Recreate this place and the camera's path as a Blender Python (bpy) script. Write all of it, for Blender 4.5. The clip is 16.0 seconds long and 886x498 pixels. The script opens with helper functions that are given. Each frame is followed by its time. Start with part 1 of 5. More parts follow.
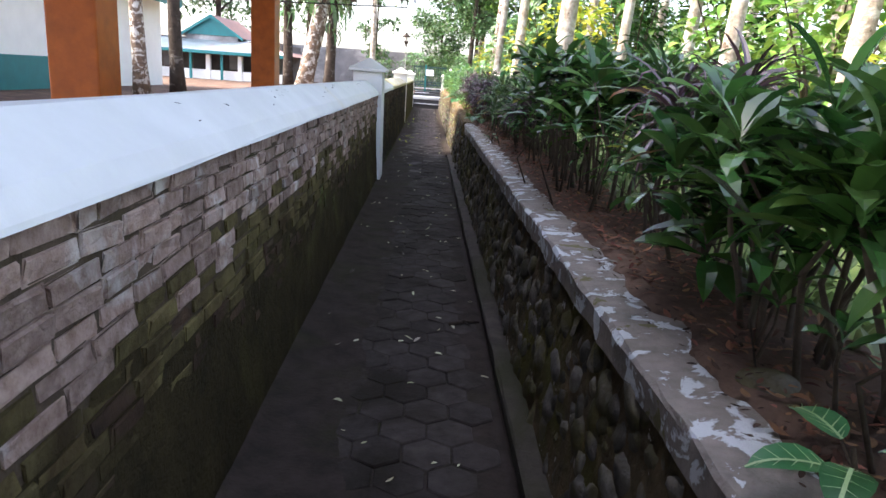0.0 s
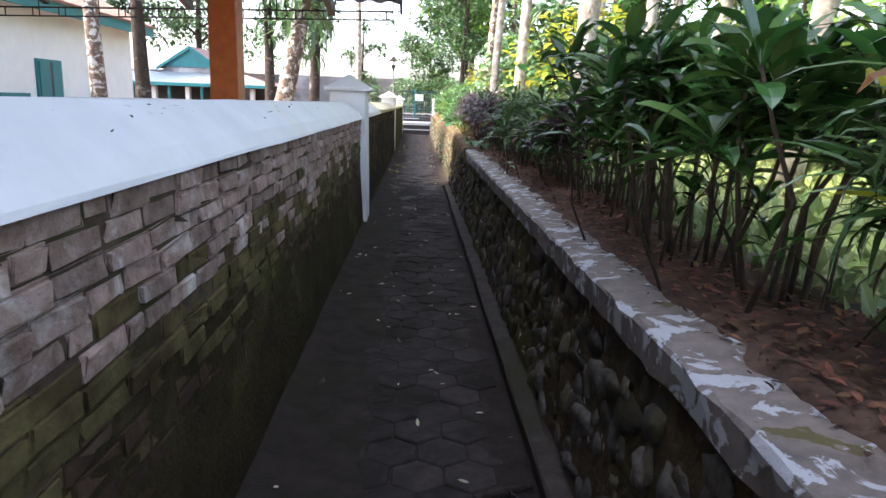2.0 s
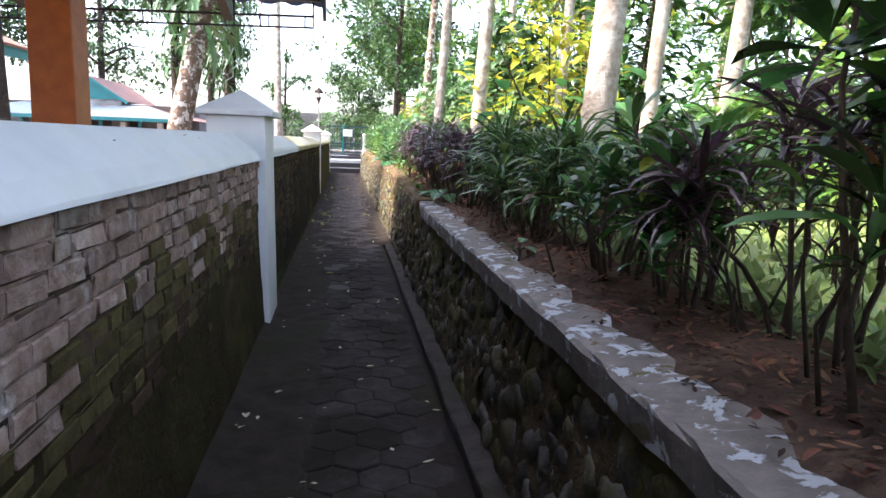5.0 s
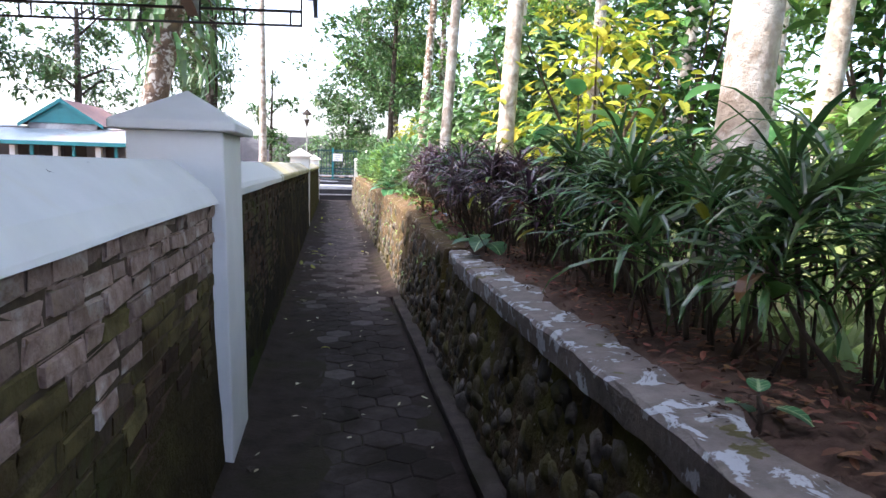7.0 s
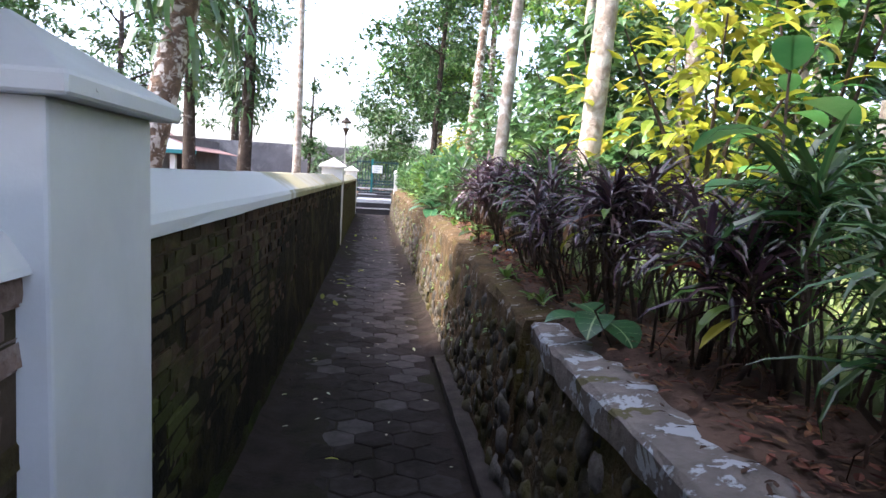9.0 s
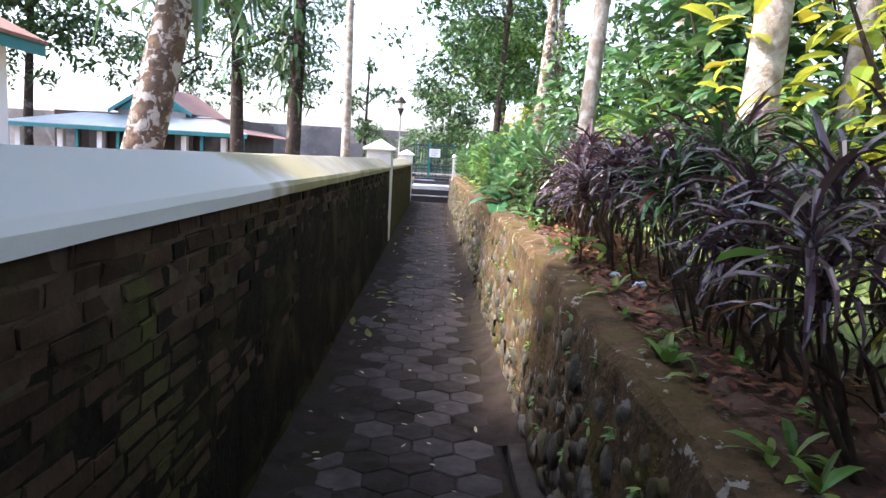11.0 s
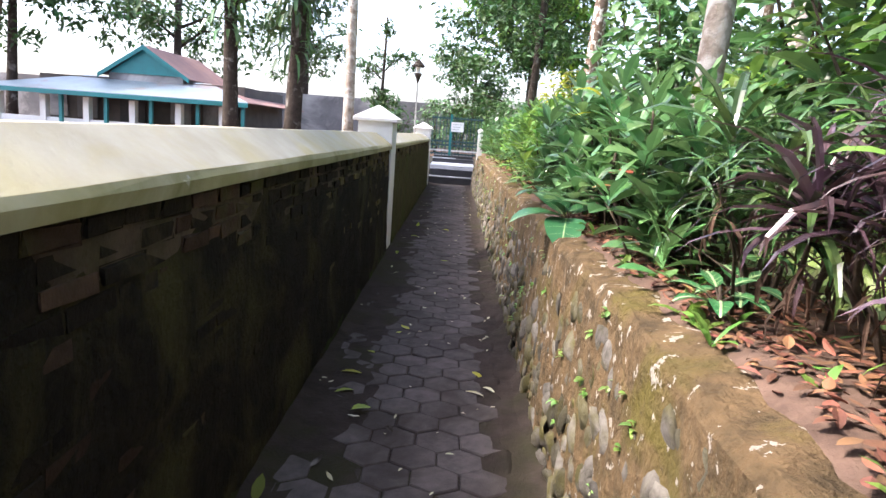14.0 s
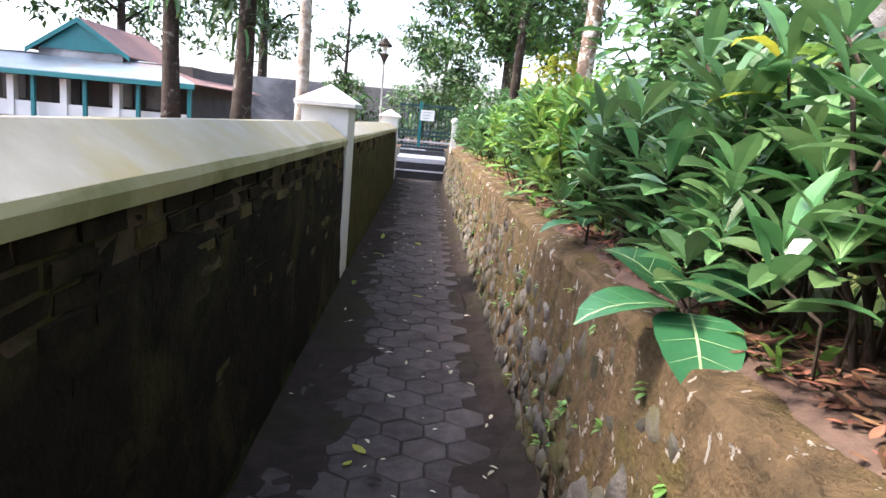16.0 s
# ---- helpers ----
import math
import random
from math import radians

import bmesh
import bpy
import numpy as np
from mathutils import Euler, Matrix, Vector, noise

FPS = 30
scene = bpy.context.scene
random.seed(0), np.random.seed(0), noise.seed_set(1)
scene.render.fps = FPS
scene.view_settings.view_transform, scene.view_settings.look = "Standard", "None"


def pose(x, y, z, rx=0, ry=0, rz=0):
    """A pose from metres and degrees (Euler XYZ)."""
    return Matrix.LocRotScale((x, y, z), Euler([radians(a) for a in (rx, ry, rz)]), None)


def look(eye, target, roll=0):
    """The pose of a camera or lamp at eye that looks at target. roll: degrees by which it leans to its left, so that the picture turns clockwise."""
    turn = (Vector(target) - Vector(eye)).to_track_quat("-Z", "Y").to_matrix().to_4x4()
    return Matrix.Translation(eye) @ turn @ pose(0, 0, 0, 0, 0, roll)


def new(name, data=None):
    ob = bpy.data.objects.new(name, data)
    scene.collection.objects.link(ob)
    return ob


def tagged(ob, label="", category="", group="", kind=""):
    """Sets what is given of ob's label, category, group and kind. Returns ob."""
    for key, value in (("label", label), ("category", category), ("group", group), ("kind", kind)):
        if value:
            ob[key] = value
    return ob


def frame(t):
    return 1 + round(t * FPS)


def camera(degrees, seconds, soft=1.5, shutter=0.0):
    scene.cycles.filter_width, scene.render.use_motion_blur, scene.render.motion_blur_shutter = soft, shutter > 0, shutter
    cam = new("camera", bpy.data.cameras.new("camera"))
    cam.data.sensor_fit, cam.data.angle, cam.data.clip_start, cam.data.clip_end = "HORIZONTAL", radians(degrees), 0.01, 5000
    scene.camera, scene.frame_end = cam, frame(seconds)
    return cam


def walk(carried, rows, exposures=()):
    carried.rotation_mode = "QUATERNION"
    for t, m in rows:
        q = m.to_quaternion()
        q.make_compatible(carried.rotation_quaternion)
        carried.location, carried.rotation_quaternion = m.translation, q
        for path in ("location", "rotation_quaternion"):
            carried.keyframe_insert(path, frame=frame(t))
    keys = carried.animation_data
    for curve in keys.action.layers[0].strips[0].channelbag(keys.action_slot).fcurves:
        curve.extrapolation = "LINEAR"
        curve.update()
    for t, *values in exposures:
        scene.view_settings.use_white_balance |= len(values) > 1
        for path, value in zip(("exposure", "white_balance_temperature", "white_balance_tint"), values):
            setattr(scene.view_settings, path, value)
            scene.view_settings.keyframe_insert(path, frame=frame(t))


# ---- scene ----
cam = camera(67.9, 16.0)
PATH = [
    (0, (0.246, -3.164, 1.449), (0.322, -1.23, 0.945), 4.2),
    (0.5, (0.232, -2.685, 1.447), (0.258, -0.744, 0.968), 3.1),
    (1, (0.201, -2.297, 1.432), (0.296, -0.348, 0.994), 4.0),
    (1.5, (0.181, -1.924, 1.398), (0.311, 0.029, 0.988), 2.3),
    (2, (0.195, -1.494, 1.352), (0.285, 0.457, 0.922), 2.1),
    (2.5, (0.177, -1.093, 1.372), (0.296, 0.871, 1.011), 2.5),
    (3, (0.164, -0.67, 1.364), (0.357, 1.294, 1.043), 2.5),
    (3.2, (0.17, -0.542, 1.364), (0.382, 1.417, 1.019), 1.9),
    (5.3, (0.159, 1.49, 1.319), (0.495, 3.437, 1.006), 2.3),
    (5.5, (0.141, 1.654, 1.323), (0.498, 3.597, 1.012), 2.3),
    (6, (0.148, 2.115, 1.336), (0.441, 4.071, 1.039), 2.1),
    (6.5, (0.099, 2.57, 1.329), (0.391, 4.525, 1.028), 2.7),
    (7, (0.074, 2.982, 1.338), (0.407, 4.939, 1.091), 1.7),
    (7.5, (0.091, 3.423, 1.354), (0.392, 5.389, 1.147), 1.8),
    (8, (0.087, 3.867, 1.355), (0.446, 5.821, 1.12), 2.1),
    (8.5, (0.131, 4.279, 1.356), (0.448, 6.241, 1.133), 2.5),
    (9, (0.166, 4.683, 1.358), (0.385, 6.66, 1.149), 3.5),
    (9.5, (0.191, 5.159, 1.35), (0.38, 7.135, 1.106), 2.6),
    (10, (0.235, 5.616, 1.365), (0.292, 7.601, 1.123), 3.0),
    (12.3, (0.287, 7.895, 1.338), (0.315, 9.871, 1.033), 3.6),
    (12.5, (0.305, 8.1, 1.343), (0.296, 10.076, 1.031), 3.9),
    (13, (0.311, 8.575, 1.32), (0.252, 10.539, 0.947), 5.1),
    (13.5, (0.297, 9.016, 1.352), (0.303, 10.981, 0.98), 3.4),
    (14, (0.32, 9.523, 1.372), (0.3, 11.493, 1.028), 4.2),
    (14.5, (0.316, 9.998, 1.365), (0.37, 11.966, 1.011), 5.5),
    (15, (0.263, 10.511, 1.364), (0.315, 12.476, 0.994), 5.5),
    (15.1, (0.259, 10.625, 1.364), (0.282, 12.591, 0.994), 5.3),
    (15.5, (0.25, 10.974, 1.369), (0.23, 12.941, 1.011), 6.1),
    (16, (0.214, 11.397, 1.394), (0.301, 13.36, 1.024), 5.2),
]
walk(cam, [(t, look(eye, target, roll)) for t, eye, target, roll in PATH],
     [(0.0, 2.95, 6400, 16), (5.5, 2.88, 6150, 18), (8.0, 2.6, 6000, 20), (10.2, 2.5, 5950, 20), (12.4, 2.42, 6100, 17), (16.0, 2.42, 6050, 18)])

# ---- world and sun ----
TO_SUN = Vector((-0.64, -0.06, 0.74)).normalized()
world = bpy.data.worlds.new("sky")
scene.world = world
world.use_nodes = True
wn = world.node_tree
wn.nodes.clear()
sky = wn.nodes.new("ShaderNodeTexSky")
sky.sky_type = "NISHITA"
sky.sun_disc = False
sky.sun_elevation = math.asin(TO_SUN.z)
sky.sun_rotation = math.atan2(TO_SUN.x, TO_SUN.y)
sky.air_density, sky.dust_density, sky.ozone_density = 1.0, 4.0, 1.0
bg = wn.nodes.new("ShaderNodeBackground")
bg.inputs["Strength"].default_value = 0.15
wout = wn.nodes.new("ShaderNodeOutputWorld")
haze = wn.nodes.new("ShaderNodeHueSaturation")
haze.inputs["Saturation"].default_value = 0.75
wn.links.new(sky.outputs[0], haze.inputs["Color"])
wn.links.new(haze.outputs[0], bg.inputs["Color"])
wn.links.new(bg.outputs[0], wout.inputs["Surface"])
sun_data = bpy.data.lights.new("sun", "SUN")
sun_data.energy, sun_data.angle, sun_data.color = 2.2, radians(8.0), (1.0, 0.9, 0.72)
sun = new("sun", sun_data)
sun.matrix_world = look(TO_SUN * 50, (0, 0, 0))


# ---- materials ----
def mat(name, base, second=None, scale=6.0, rough=0.8, bump=0.2, bump_scale=40.0, third=None, third_scale=1.2, third_at=0.55,
        metallic=0.0, rnd=0.0, bump_dist=0.01, translucent=0.0, hue=0.0, spec=0.5, third_edge=0.1, flake=None, flake_scale=14.0, flake_at=0.64):
    """A surface of two mottled colours, a third one in larger stains, fine relief, and a shift of value from piece to piece."""
    m = bpy.data.materials.new(name)
    m.use_nodes = True
    nt = m.node_tree
    b = nt.nodes["Principled BSDF"]
    b.inputs["Roughness"].default_value = rough
    b.inputs["Metallic"].default_value = metallic
    b.inputs["Specular IOR Level"].default_value = spec
    geo = nt.nodes.new("ShaderNodeNewGeometry")

    def noise_tex(sc, detail=6.0, dist=0.0):
        n = nt.nodes.new("ShaderNodeTexNoise")
        n.inputs["Scale"].default_value, n.inputs["Detail"].default_value, n.inputs["Distortion"].default_value = sc, detail, dist
        n.inputs["Roughness"].default_value = 0.62
        nt.links.new(geo.outputs["Position"], n.inputs["Vector"])
        return n

    def ramp(src, lo, hi):
        r = nt.nodes.new("ShaderNodeMapRange")
        r.inputs["From Min"].default_value, r.inputs["From Max"].default_value = lo, hi
        nt.links.new(src, r.inputs["Value"])
        return r.outputs["Result"]

    def mix(f, a, c):
        x = nt.nodes.new("ShaderNodeMix")
        x.data_type = "RGBA"
        for val, sock in ((f, x.inputs[0]), (a, x.inputs[6]), (c, x.inputs[7])):
            if isinstance(val, (int, float)):
                sock.default_value = val
            elif isinstance(val, tuple):
                sock.default_value = (*val, 1)
            else:
                nt.links.new(val, sock)
        return x.outputs[2]

    n1 = noise_tex(scale)
    col = mix(ramp(n1.outputs["Fac"], 0.32, 0.68), base, second or tuple(c * 0.7 for c in base))
    if third:
        n2 = noise_tex(third_scale, 5.0, 0.6)
        col = mix(ramp(n2.outputs["Fac"], third_at - 0.6 * third_edge, third_at + third_edge), col, third)
    if flake:
        n4 = noise_tex(flake_scale, 4.0, 0.3)
        col = mix(ramp(n4.outputs["Fac"], flake_at, flake_at + 0.015), col, flake)
    if rnd or hue:
        info = nt.nodes.new("ShaderNodeObjectInfo")
        add = nt.nodes.new("ShaderNodeMath")
        add.operation = "ADD"
        nt.links.new(info.outputs["Random"], add.inputs[0])
        nt.links.new(geo.outputs["Random Per Island"], add.inputs[1])
        fr = nt.nodes.new("ShaderNodeMath")
        fr.operation = "FRACT"
        nt.links.new(add.outputs[0], fr.inputs[0])
        hs = nt.nodes.new("ShaderNodeHueSaturation")
        nt.links.new(col, hs.inputs["Color"])
        v = nt.nodes.new("ShaderNodeMapRange")
        v.inputs["To Min"].default_value, v.inputs["To Max"].default_value = 1 - rnd, 1 + rnd
        nt.links.new(fr.outputs[0], v.inputs["Value"])
        nt.links.new(v.outputs["Result"], hs.inputs["Value"])
        if hue:
            h = nt.nodes.new("ShaderNodeMapRange")
            h.inputs["To Min"].default_value, h.inputs["To Max"].default_value = 0.5 - hue, 0.5 + hue
            mul = nt.nodes.new("ShaderNodeMath")
            mul.operation = "MULTIPLY"
            mul.inputs[1].default_value = 7.3
            nt.links.new(fr.outputs[0], mul.inputs[0])
            fr2 = nt.nodes.new("ShaderNodeMath")
            fr2.operation = "FRACT"
            nt.links.new(mul.outputs[0], fr2.inputs[0])
            nt.links.new(fr2.outputs[0], h.inputs["Value"])
            nt.links.new(h.outputs["Result"], hs.inputs["Hue"])
        col = hs.outputs["Color"]
    nt.links.new(col, b.inputs["Base Color"])
    if bump:
        n3 = noise_tex(bump_scale, 8.0)
        bm_ = nt.nodes.new("ShaderNodeBump")
        bm_.inputs["Strength"].default_value, bm_.inputs["Distance"].default_value = bump, bump_dist
        nt.links.new(n3.outputs["Fac"], bm_.inputs["Height"])
        nt.links.new(bm_.outputs["Normal"], b.inputs["Normal"])
    if translucent:
        tr = nt.nodes.new("ShaderNodeBsdfTranslucent")
        nt.links.new(col, tr.inputs["Color"])
        ms = nt.nodes.new("ShaderNodeMixShader")
        ms.inputs[0].default_value = translucent
        out = nt.nodes["Material Output"]
        nt.links.new(b.outputs[0], ms.inputs[1])
        nt.links.new(tr.outputs[0], ms.inputs[2])
        nt.links.new(ms.outputs[0], out.inputs["Surface"])
    return m


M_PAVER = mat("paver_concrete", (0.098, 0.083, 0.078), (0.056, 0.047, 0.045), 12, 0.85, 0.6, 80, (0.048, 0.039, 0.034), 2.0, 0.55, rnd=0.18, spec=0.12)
# Darker paver copy: shade of the near, roofed stretch put into the colour.
M_SHADEDPAVER = mat("shaded_paver", (0.060, 0.049, 0.044), (0.032, 0.026, 0.023), 12, 0.9, 0.6, 80, (0.023, 0.018, 0.014), 2.0, 0.5, rnd=0.18, spec=0.1)
M_SAND = mat("dirt_joint", (0.043, 0.032, 0.027), (0.021, 0.016, 0.013), 7, 0.95, 0.8, 60, (0.028, 0.026, 0.013), 1.3, 0.56, spec=0.12)
M_KERB = mat("kerb_concrete", (0.078, 0.064, 0.055), (0.038, 0.032, 0.027), 9, 0.9, 0.7, 70, (0.04, 0.038, 0.022), 2.0, 0.52, spec=0.12)
M_WHITE = mat("white_wall_paint", (0.68, 0.68, 0.668), (0.59, 0.59, 0.575), 3, 0.6, 0.15, 30, (0.62, 0.58, 0.48), 0.9, 0.64, flake=(0.34, 0.33, 0.31), flake_scale=34, flake_at=0.745)
M_BRICK = mat("old_brick", (0.36, 0.265, 0.222), (0.18, 0.115, 0.088), 17, 0.9, 1.0, 45, (0.47, 0.425, 0.385), 5.5, 0.60, rnd=0.32, bump_dist=0.015, spec=0.12)
M_MORTAR = mat("mossy_mortar", (0.105, 0.076, 0.053), (0.045, 0.033, 0.022), 9, 0.95, 0.8, 50, (0.045, 0.042, 0.016), 1.6, 0.56, spec=0.12)
M_MOSSBRICK = mat("mossy_brick", (0.120, 0.098, 0.041), (0.058, 0.045, 0.019), 11, 0.95, 1.0, 50, (0.042, 0.028, 0.013), 2.2, 0.54, rnd=0.3, spec=0.12)
M_CRUST = mat("brown_moss_crust", (0.044, 0.033, 0.014), (0.021, 0.016, 0.008), 6, 0.95, 1.0, 34, (0.062, 0.053, 0.018), 1.4, 0.58, spec=0.1, bump_dist=0.02)
M_BLACKCRUST = mat("black_algae_crust", (0.021, 0.017, 0.011), (0.010, 0.008, 0.006), 7, 0.95, 1.0, 34, (0.046, 0.041, 0.015), 1.8, 0.56, spec=0.1, bump_dist=0.02)
M_OLIVECRUST = mat("olive_moss_crust", (0.072, 0.066, 0.022), (0.034, 0.030, 0.012), 5, 0.95, 1.0, 34, (0.050, 0.056, 0.014), 1.2, 0.54, spec=0.1, bump_dist=0.02)
M_FOOTMOSS = mat("foot_moss", (0.040, 0.052, 0.012), (0.022, 0.026, 0.009), 9, 0.95, 1.0, 60, (0.028, 0.024, 0.012), 2.4, 0.52, spec=0.1, bump_dist=0.02)
M_DARKBRICK = mat("algae_black_brick", (0.024, 0.018, 0.012), (0.010, 0.008, 0.006), 8, 0.95, 1.0, 50, (0.044, 0.036, 0.018), 4.0, 0.60, rnd=0.25, spec=0.1)
M_BROWNBRICK = mat("brown_brick", (0.075, 0.045, 0.028), (0.034, 0.022, 0.015), 8, 0.95, 0.9, 50, (0.055, 0.06, 0.018), 1.5, 0.56, rnd=0.35, spec=0.12)
M_STAINWHITE = mat("yellowed_white_paint", (0.26, 0.245, 0.185), (0.335, 0.325, 0.275), 5.0, 0.7, 0.25, 30, (0.275, 0.240, 0.095), 1.7, 0.53, third_edge=0.2, flake=(0.20, 0.175, 0.13), flake_scale=7, flake_at=0.68)


def fresh_to_stained(m, fresh, yellow, start, full):
    """Newer white paint that passes over a ragged slanting edge into yellowed and then old stained paint along y."""
    nt = m.node_tree
    b = nt.nodes["Principled BSDF"]
    old = b.inputs["Base Color"].links[0].from_socket
    geo = nt.nodes.new("ShaderNodeNewGeometry")
    sep = nt.nodes.new("ShaderNodeSeparateXYZ")
    nt.links.new(geo.outputs["Position"], sep.inputs[0])
    n = nt.nodes.new("ShaderNodeTexNoise")
    n.inputs["Scale"].default_value, n.inputs["Detail"].default_value = 2.2, 6.0
    nt.links.new(geo.outputs["Position"], n.inputs["Vector"])
    slant = nt.nodes.new("ShaderNodeMath")
    slant.operation = "MULTIPLY_ADD"
    slant.inputs[1].default_value = -2.2
    nt.links.new(sep.outputs["X"], slant.inputs[0])
    nt.links.new(sep.outputs["Y"], slant.inputs[2])
    edge = nt.nodes.new("ShaderNodeMath")
    edge.operation = "MULTIPLY_ADD"
    edge.inputs[1].default_value = 1.6
    nt.links.new(n.outputs["Fac"], edge.inputs[0])
    nt.links.new(slant.outputs[0], edge.inputs[2])
    last = fresh
    for lo, hi, nxt in ((start, start + 0.45, yellow), (start + 0.5, full, None)):
        r = nt.nodes.new("ShaderNodeMapRange")
        r.interpolation_type = "SMOOTHSTEP"
        # the slant adds about 1.1 m and the noise about 0.8 m
        r.inputs["From Min"].default_value, r.inputs["From Max"].default_value = lo + 1.9, hi + 1.9
        nt.links.new(edge.outputs[0], r.inputs["Value"])
        x = nt.nodes.new("ShaderNodeMix")
        x.data_type = "RGBA"
        nt.links.new(r.outputs["Result"], x.inputs[0])
        if isinstance(last, tuple):
            x.inputs[6].default_value = (*last, 1)
        else:
            nt.links.new(last, x.inputs[6])
        if nxt:
            x.inputs[7].default_value = (*nxt, 1)
        else:
            nt.links.new(old, x.inputs[7])
        last = x.outputs[2]
    nt.links.new(last, b.inputs["Base Color"])


M_BAND = mat("algae_stained_paint", (0.270, 0.245, 0.100), (0.350, 0.325, 0.190), 4, 0.8, 0.3, 30, (0.180, 0.170, 0.055), 1.6, 0.56, flake=(0.40, 0.38, 0.30), flake_scale=9, flake_at=0.70)
fresh_to_stained(M_BAND, (0.66, 0.66, 0.645), (0.30, 0.27, 0.14), 8.9, 10.2)
fresh_to_stained(M_STAINWHITE, (0.68, 0.68, 0.668), (0.40, 0.365, 0.215), 9.15, 11.1)
M_SLAB = mat("coping_slab_concrete", (0.255, 0.218, 0.188), (0.125, 0.105, 0.090), 9, 0.85, 0.9, 45, (0.48, 0.50, 0.52), 9.0, 0.555, third_edge=0.02, flake=(0.12, 0.102, 0.038), flake_scale=5.5, flake_at=0.64)
M_STONE = mat("river_stone", (0.140, 0.127, 0.112), (0.062, 0.056, 0.048), 16, 0.88, 0.9, 50, (0.070, 0.062, 0.024), 3.4, 0.50, rnd=0.5, spec=0.12)
M_BED = mat("stone_wall_mortar", (0.115, 0.082, 0.045), (0.05, 0.04, 0.025), 8, 0.95, 0.9, 40, (0.085, 0.08, 0.02), 1.7, 0.57, bump_dist=0.03, spec=0.12, flake=(0.36, 0.33, 0.30), flake_scale=11, flake_at=0.65)
M_FARBED = mat("mossy_crusted_mortar", (0.150, 0.100, 0.052), (0.060, 0.043, 0.024), 10, 0.95, 1.0, 35, (0.098, 0.080, 0.022), 2.4, 0.57, bump_dist=0.03, spec=0.12, flake=(0.30, 0.27, 0.23), flake_scale=16, flake_at=0.62)
M_SOIL = mat("garden_soil", (0.125, 0.082, 0.062), (0.066, 0.043, 0.033), 11, 0.95, 0.9, 36, (0.16, 0.105, 0.078), 1.7, 0.55, spec=0.12)
M_GRASS = mat("lawn", (0.13, 0.19, 0.05), (0.19, 0.24, 0.07), 9, 0.9, 1.0, 30, (0.28, 0.21, 0.13), 1.1, 0.60, spec=0.12)
M_ORANGE = mat("orange_varnished_wood", (0.40, 0.090, 0.006), (0.27, 0.055, 0.004), 7, 0.4, 0.1, 40, spec=0.35)
M_ROOF = mat("blue_metal_roof", (0.035, 0.06, 0.12), (0.03, 0.045, 0.09), 3, 0.5, 0.1, 20, metallic=0.2)
M_IRON = mat("black_iron", (0.015, 0.015, 0.017), (0.03, 0.028, 0.028), 9, 0.5, 0.1, 60)
M_BARK = mat("bark", (0.20, 0.135, 0.09), (0.065, 0.046, 0.036), 9, 0.9, 1.0, 25, (0.52, 0.49, 0.45), 7.5, 0.53, bump_dist=0.035, third_edge=0.04)
M_TRUNK = mat("pale_trunk_bark", (0.36, 0.31, 0.255), (0.19, 0.15, 0.115), 13, 0.9, 0.9, 30, (0.50, 0.47, 0.43), 5.0, 0.52, bump_dist=0.025, flake=(0.12, 0.09, 0.065), flake_scale=9, flake_at=0.66)
M_DARKBARK = mat("dark_bark", (0.06, 0.046, 0.036), (0.028, 0.022, 0.018), 6, 0.95, 1.0, 22, (0.22, 0.20, 0.18), 4.0, 0.62, spec=0.2, bump_dist=0.04)
M_STEM = mat("shrub_stem", (0.080, 0.060, 0.045), (0.036, 0.028, 0.021), 25, 0.9, 0.6, 60, spec=0.15)
M_BROAD = mat("broad_leaf", (0.060, 0.150, 0.050), (0.115, 0.215, 0.075), 7, 0.28, 0, translucent=0.27, rnd=0.45, hue=0.025, spec=0.75)
M_BRIGHT = mat("young_leaf", (0.115, 0.230, 0.042), (0.160, 0.280, 0.055), 4, 0.40, 0, translucent=0.33, rnd=0.4, hue=0.03)
M_BLADE = mat("grass_blade", (0.135, 0.195, 0.065), (0.20, 0.24, 0.095), 3, 0.6, 0, translucent=0.25, rnd=0.4, hue=0.02)
M_STRAP = mat("strap_leaf", (0.034, 0.088, 0.030), (0.075, 0.135, 0.036), 5, 0.26, 0, translucent=0.22, rnd=0.5, hue=0.03, spec=0.75)
M_GLOSSY = mat("glossy_dark_leaf", (0.028, 0.085, 0.022), (0.060, 0.135, 0.028), 6, 0.24, 0, translucent=0.24, rnd=0.5, hue=0.025, spec=0.75)
M_DEADSTRAP = mat("dead_hanging_leaf", (0.085, 0.050, 0.034), (0.040, 0.025, 0.018), 9, 0.85, 0.2, 40, rnd=0.5, spec=0.2)
M_REDLEAF = mat("red_brown_leaf", (0.17, 0.050, 0.022), (0.26, 0.12, 0.03), 7, 0.3, 0, translucent=0.35, rnd=0.4, hue=0.03, spec=0.6)
M_SAPLING = mat("sapling_leaf", (0.045, 0.17, 0.060), (0.075, 0.23, 0.075), 9, 0.34, 0.12, 60, translucent=0.3, rnd=0.25, hue=0.02)
M_PURPLE = mat("purple_strap_leaf", (0.050, 0.027, 0.042), (0.080, 0.048, 0.050), 5, 0.26, 0, translucent=0.18, rnd=0.55, hue=0.06, spec=0.75)
M_CANOPY = mat("tree_leaf", (0.032, 0.082, 0.03), (0.06, 0.12, 0.032), 2, 0.5, 0, translucent=0.28, rnd=0.5, hue=0.03)
M_GOLD = mat("yellow_green_leaf", (0.235, 0.300, 0.032), (0.370, 0.360, 0.034), 2, 0.5, 0, translucent=0.5, rnd=0.4, hue=0.035)
M_BIGLEAF = mat("large_leaf", (0.028, 0.12, 0.045), (0.04, 0.15, 0.05), 12, 0.38, 0.15, 60, translucent=0.15, rnd=0.3, hue=0.015)
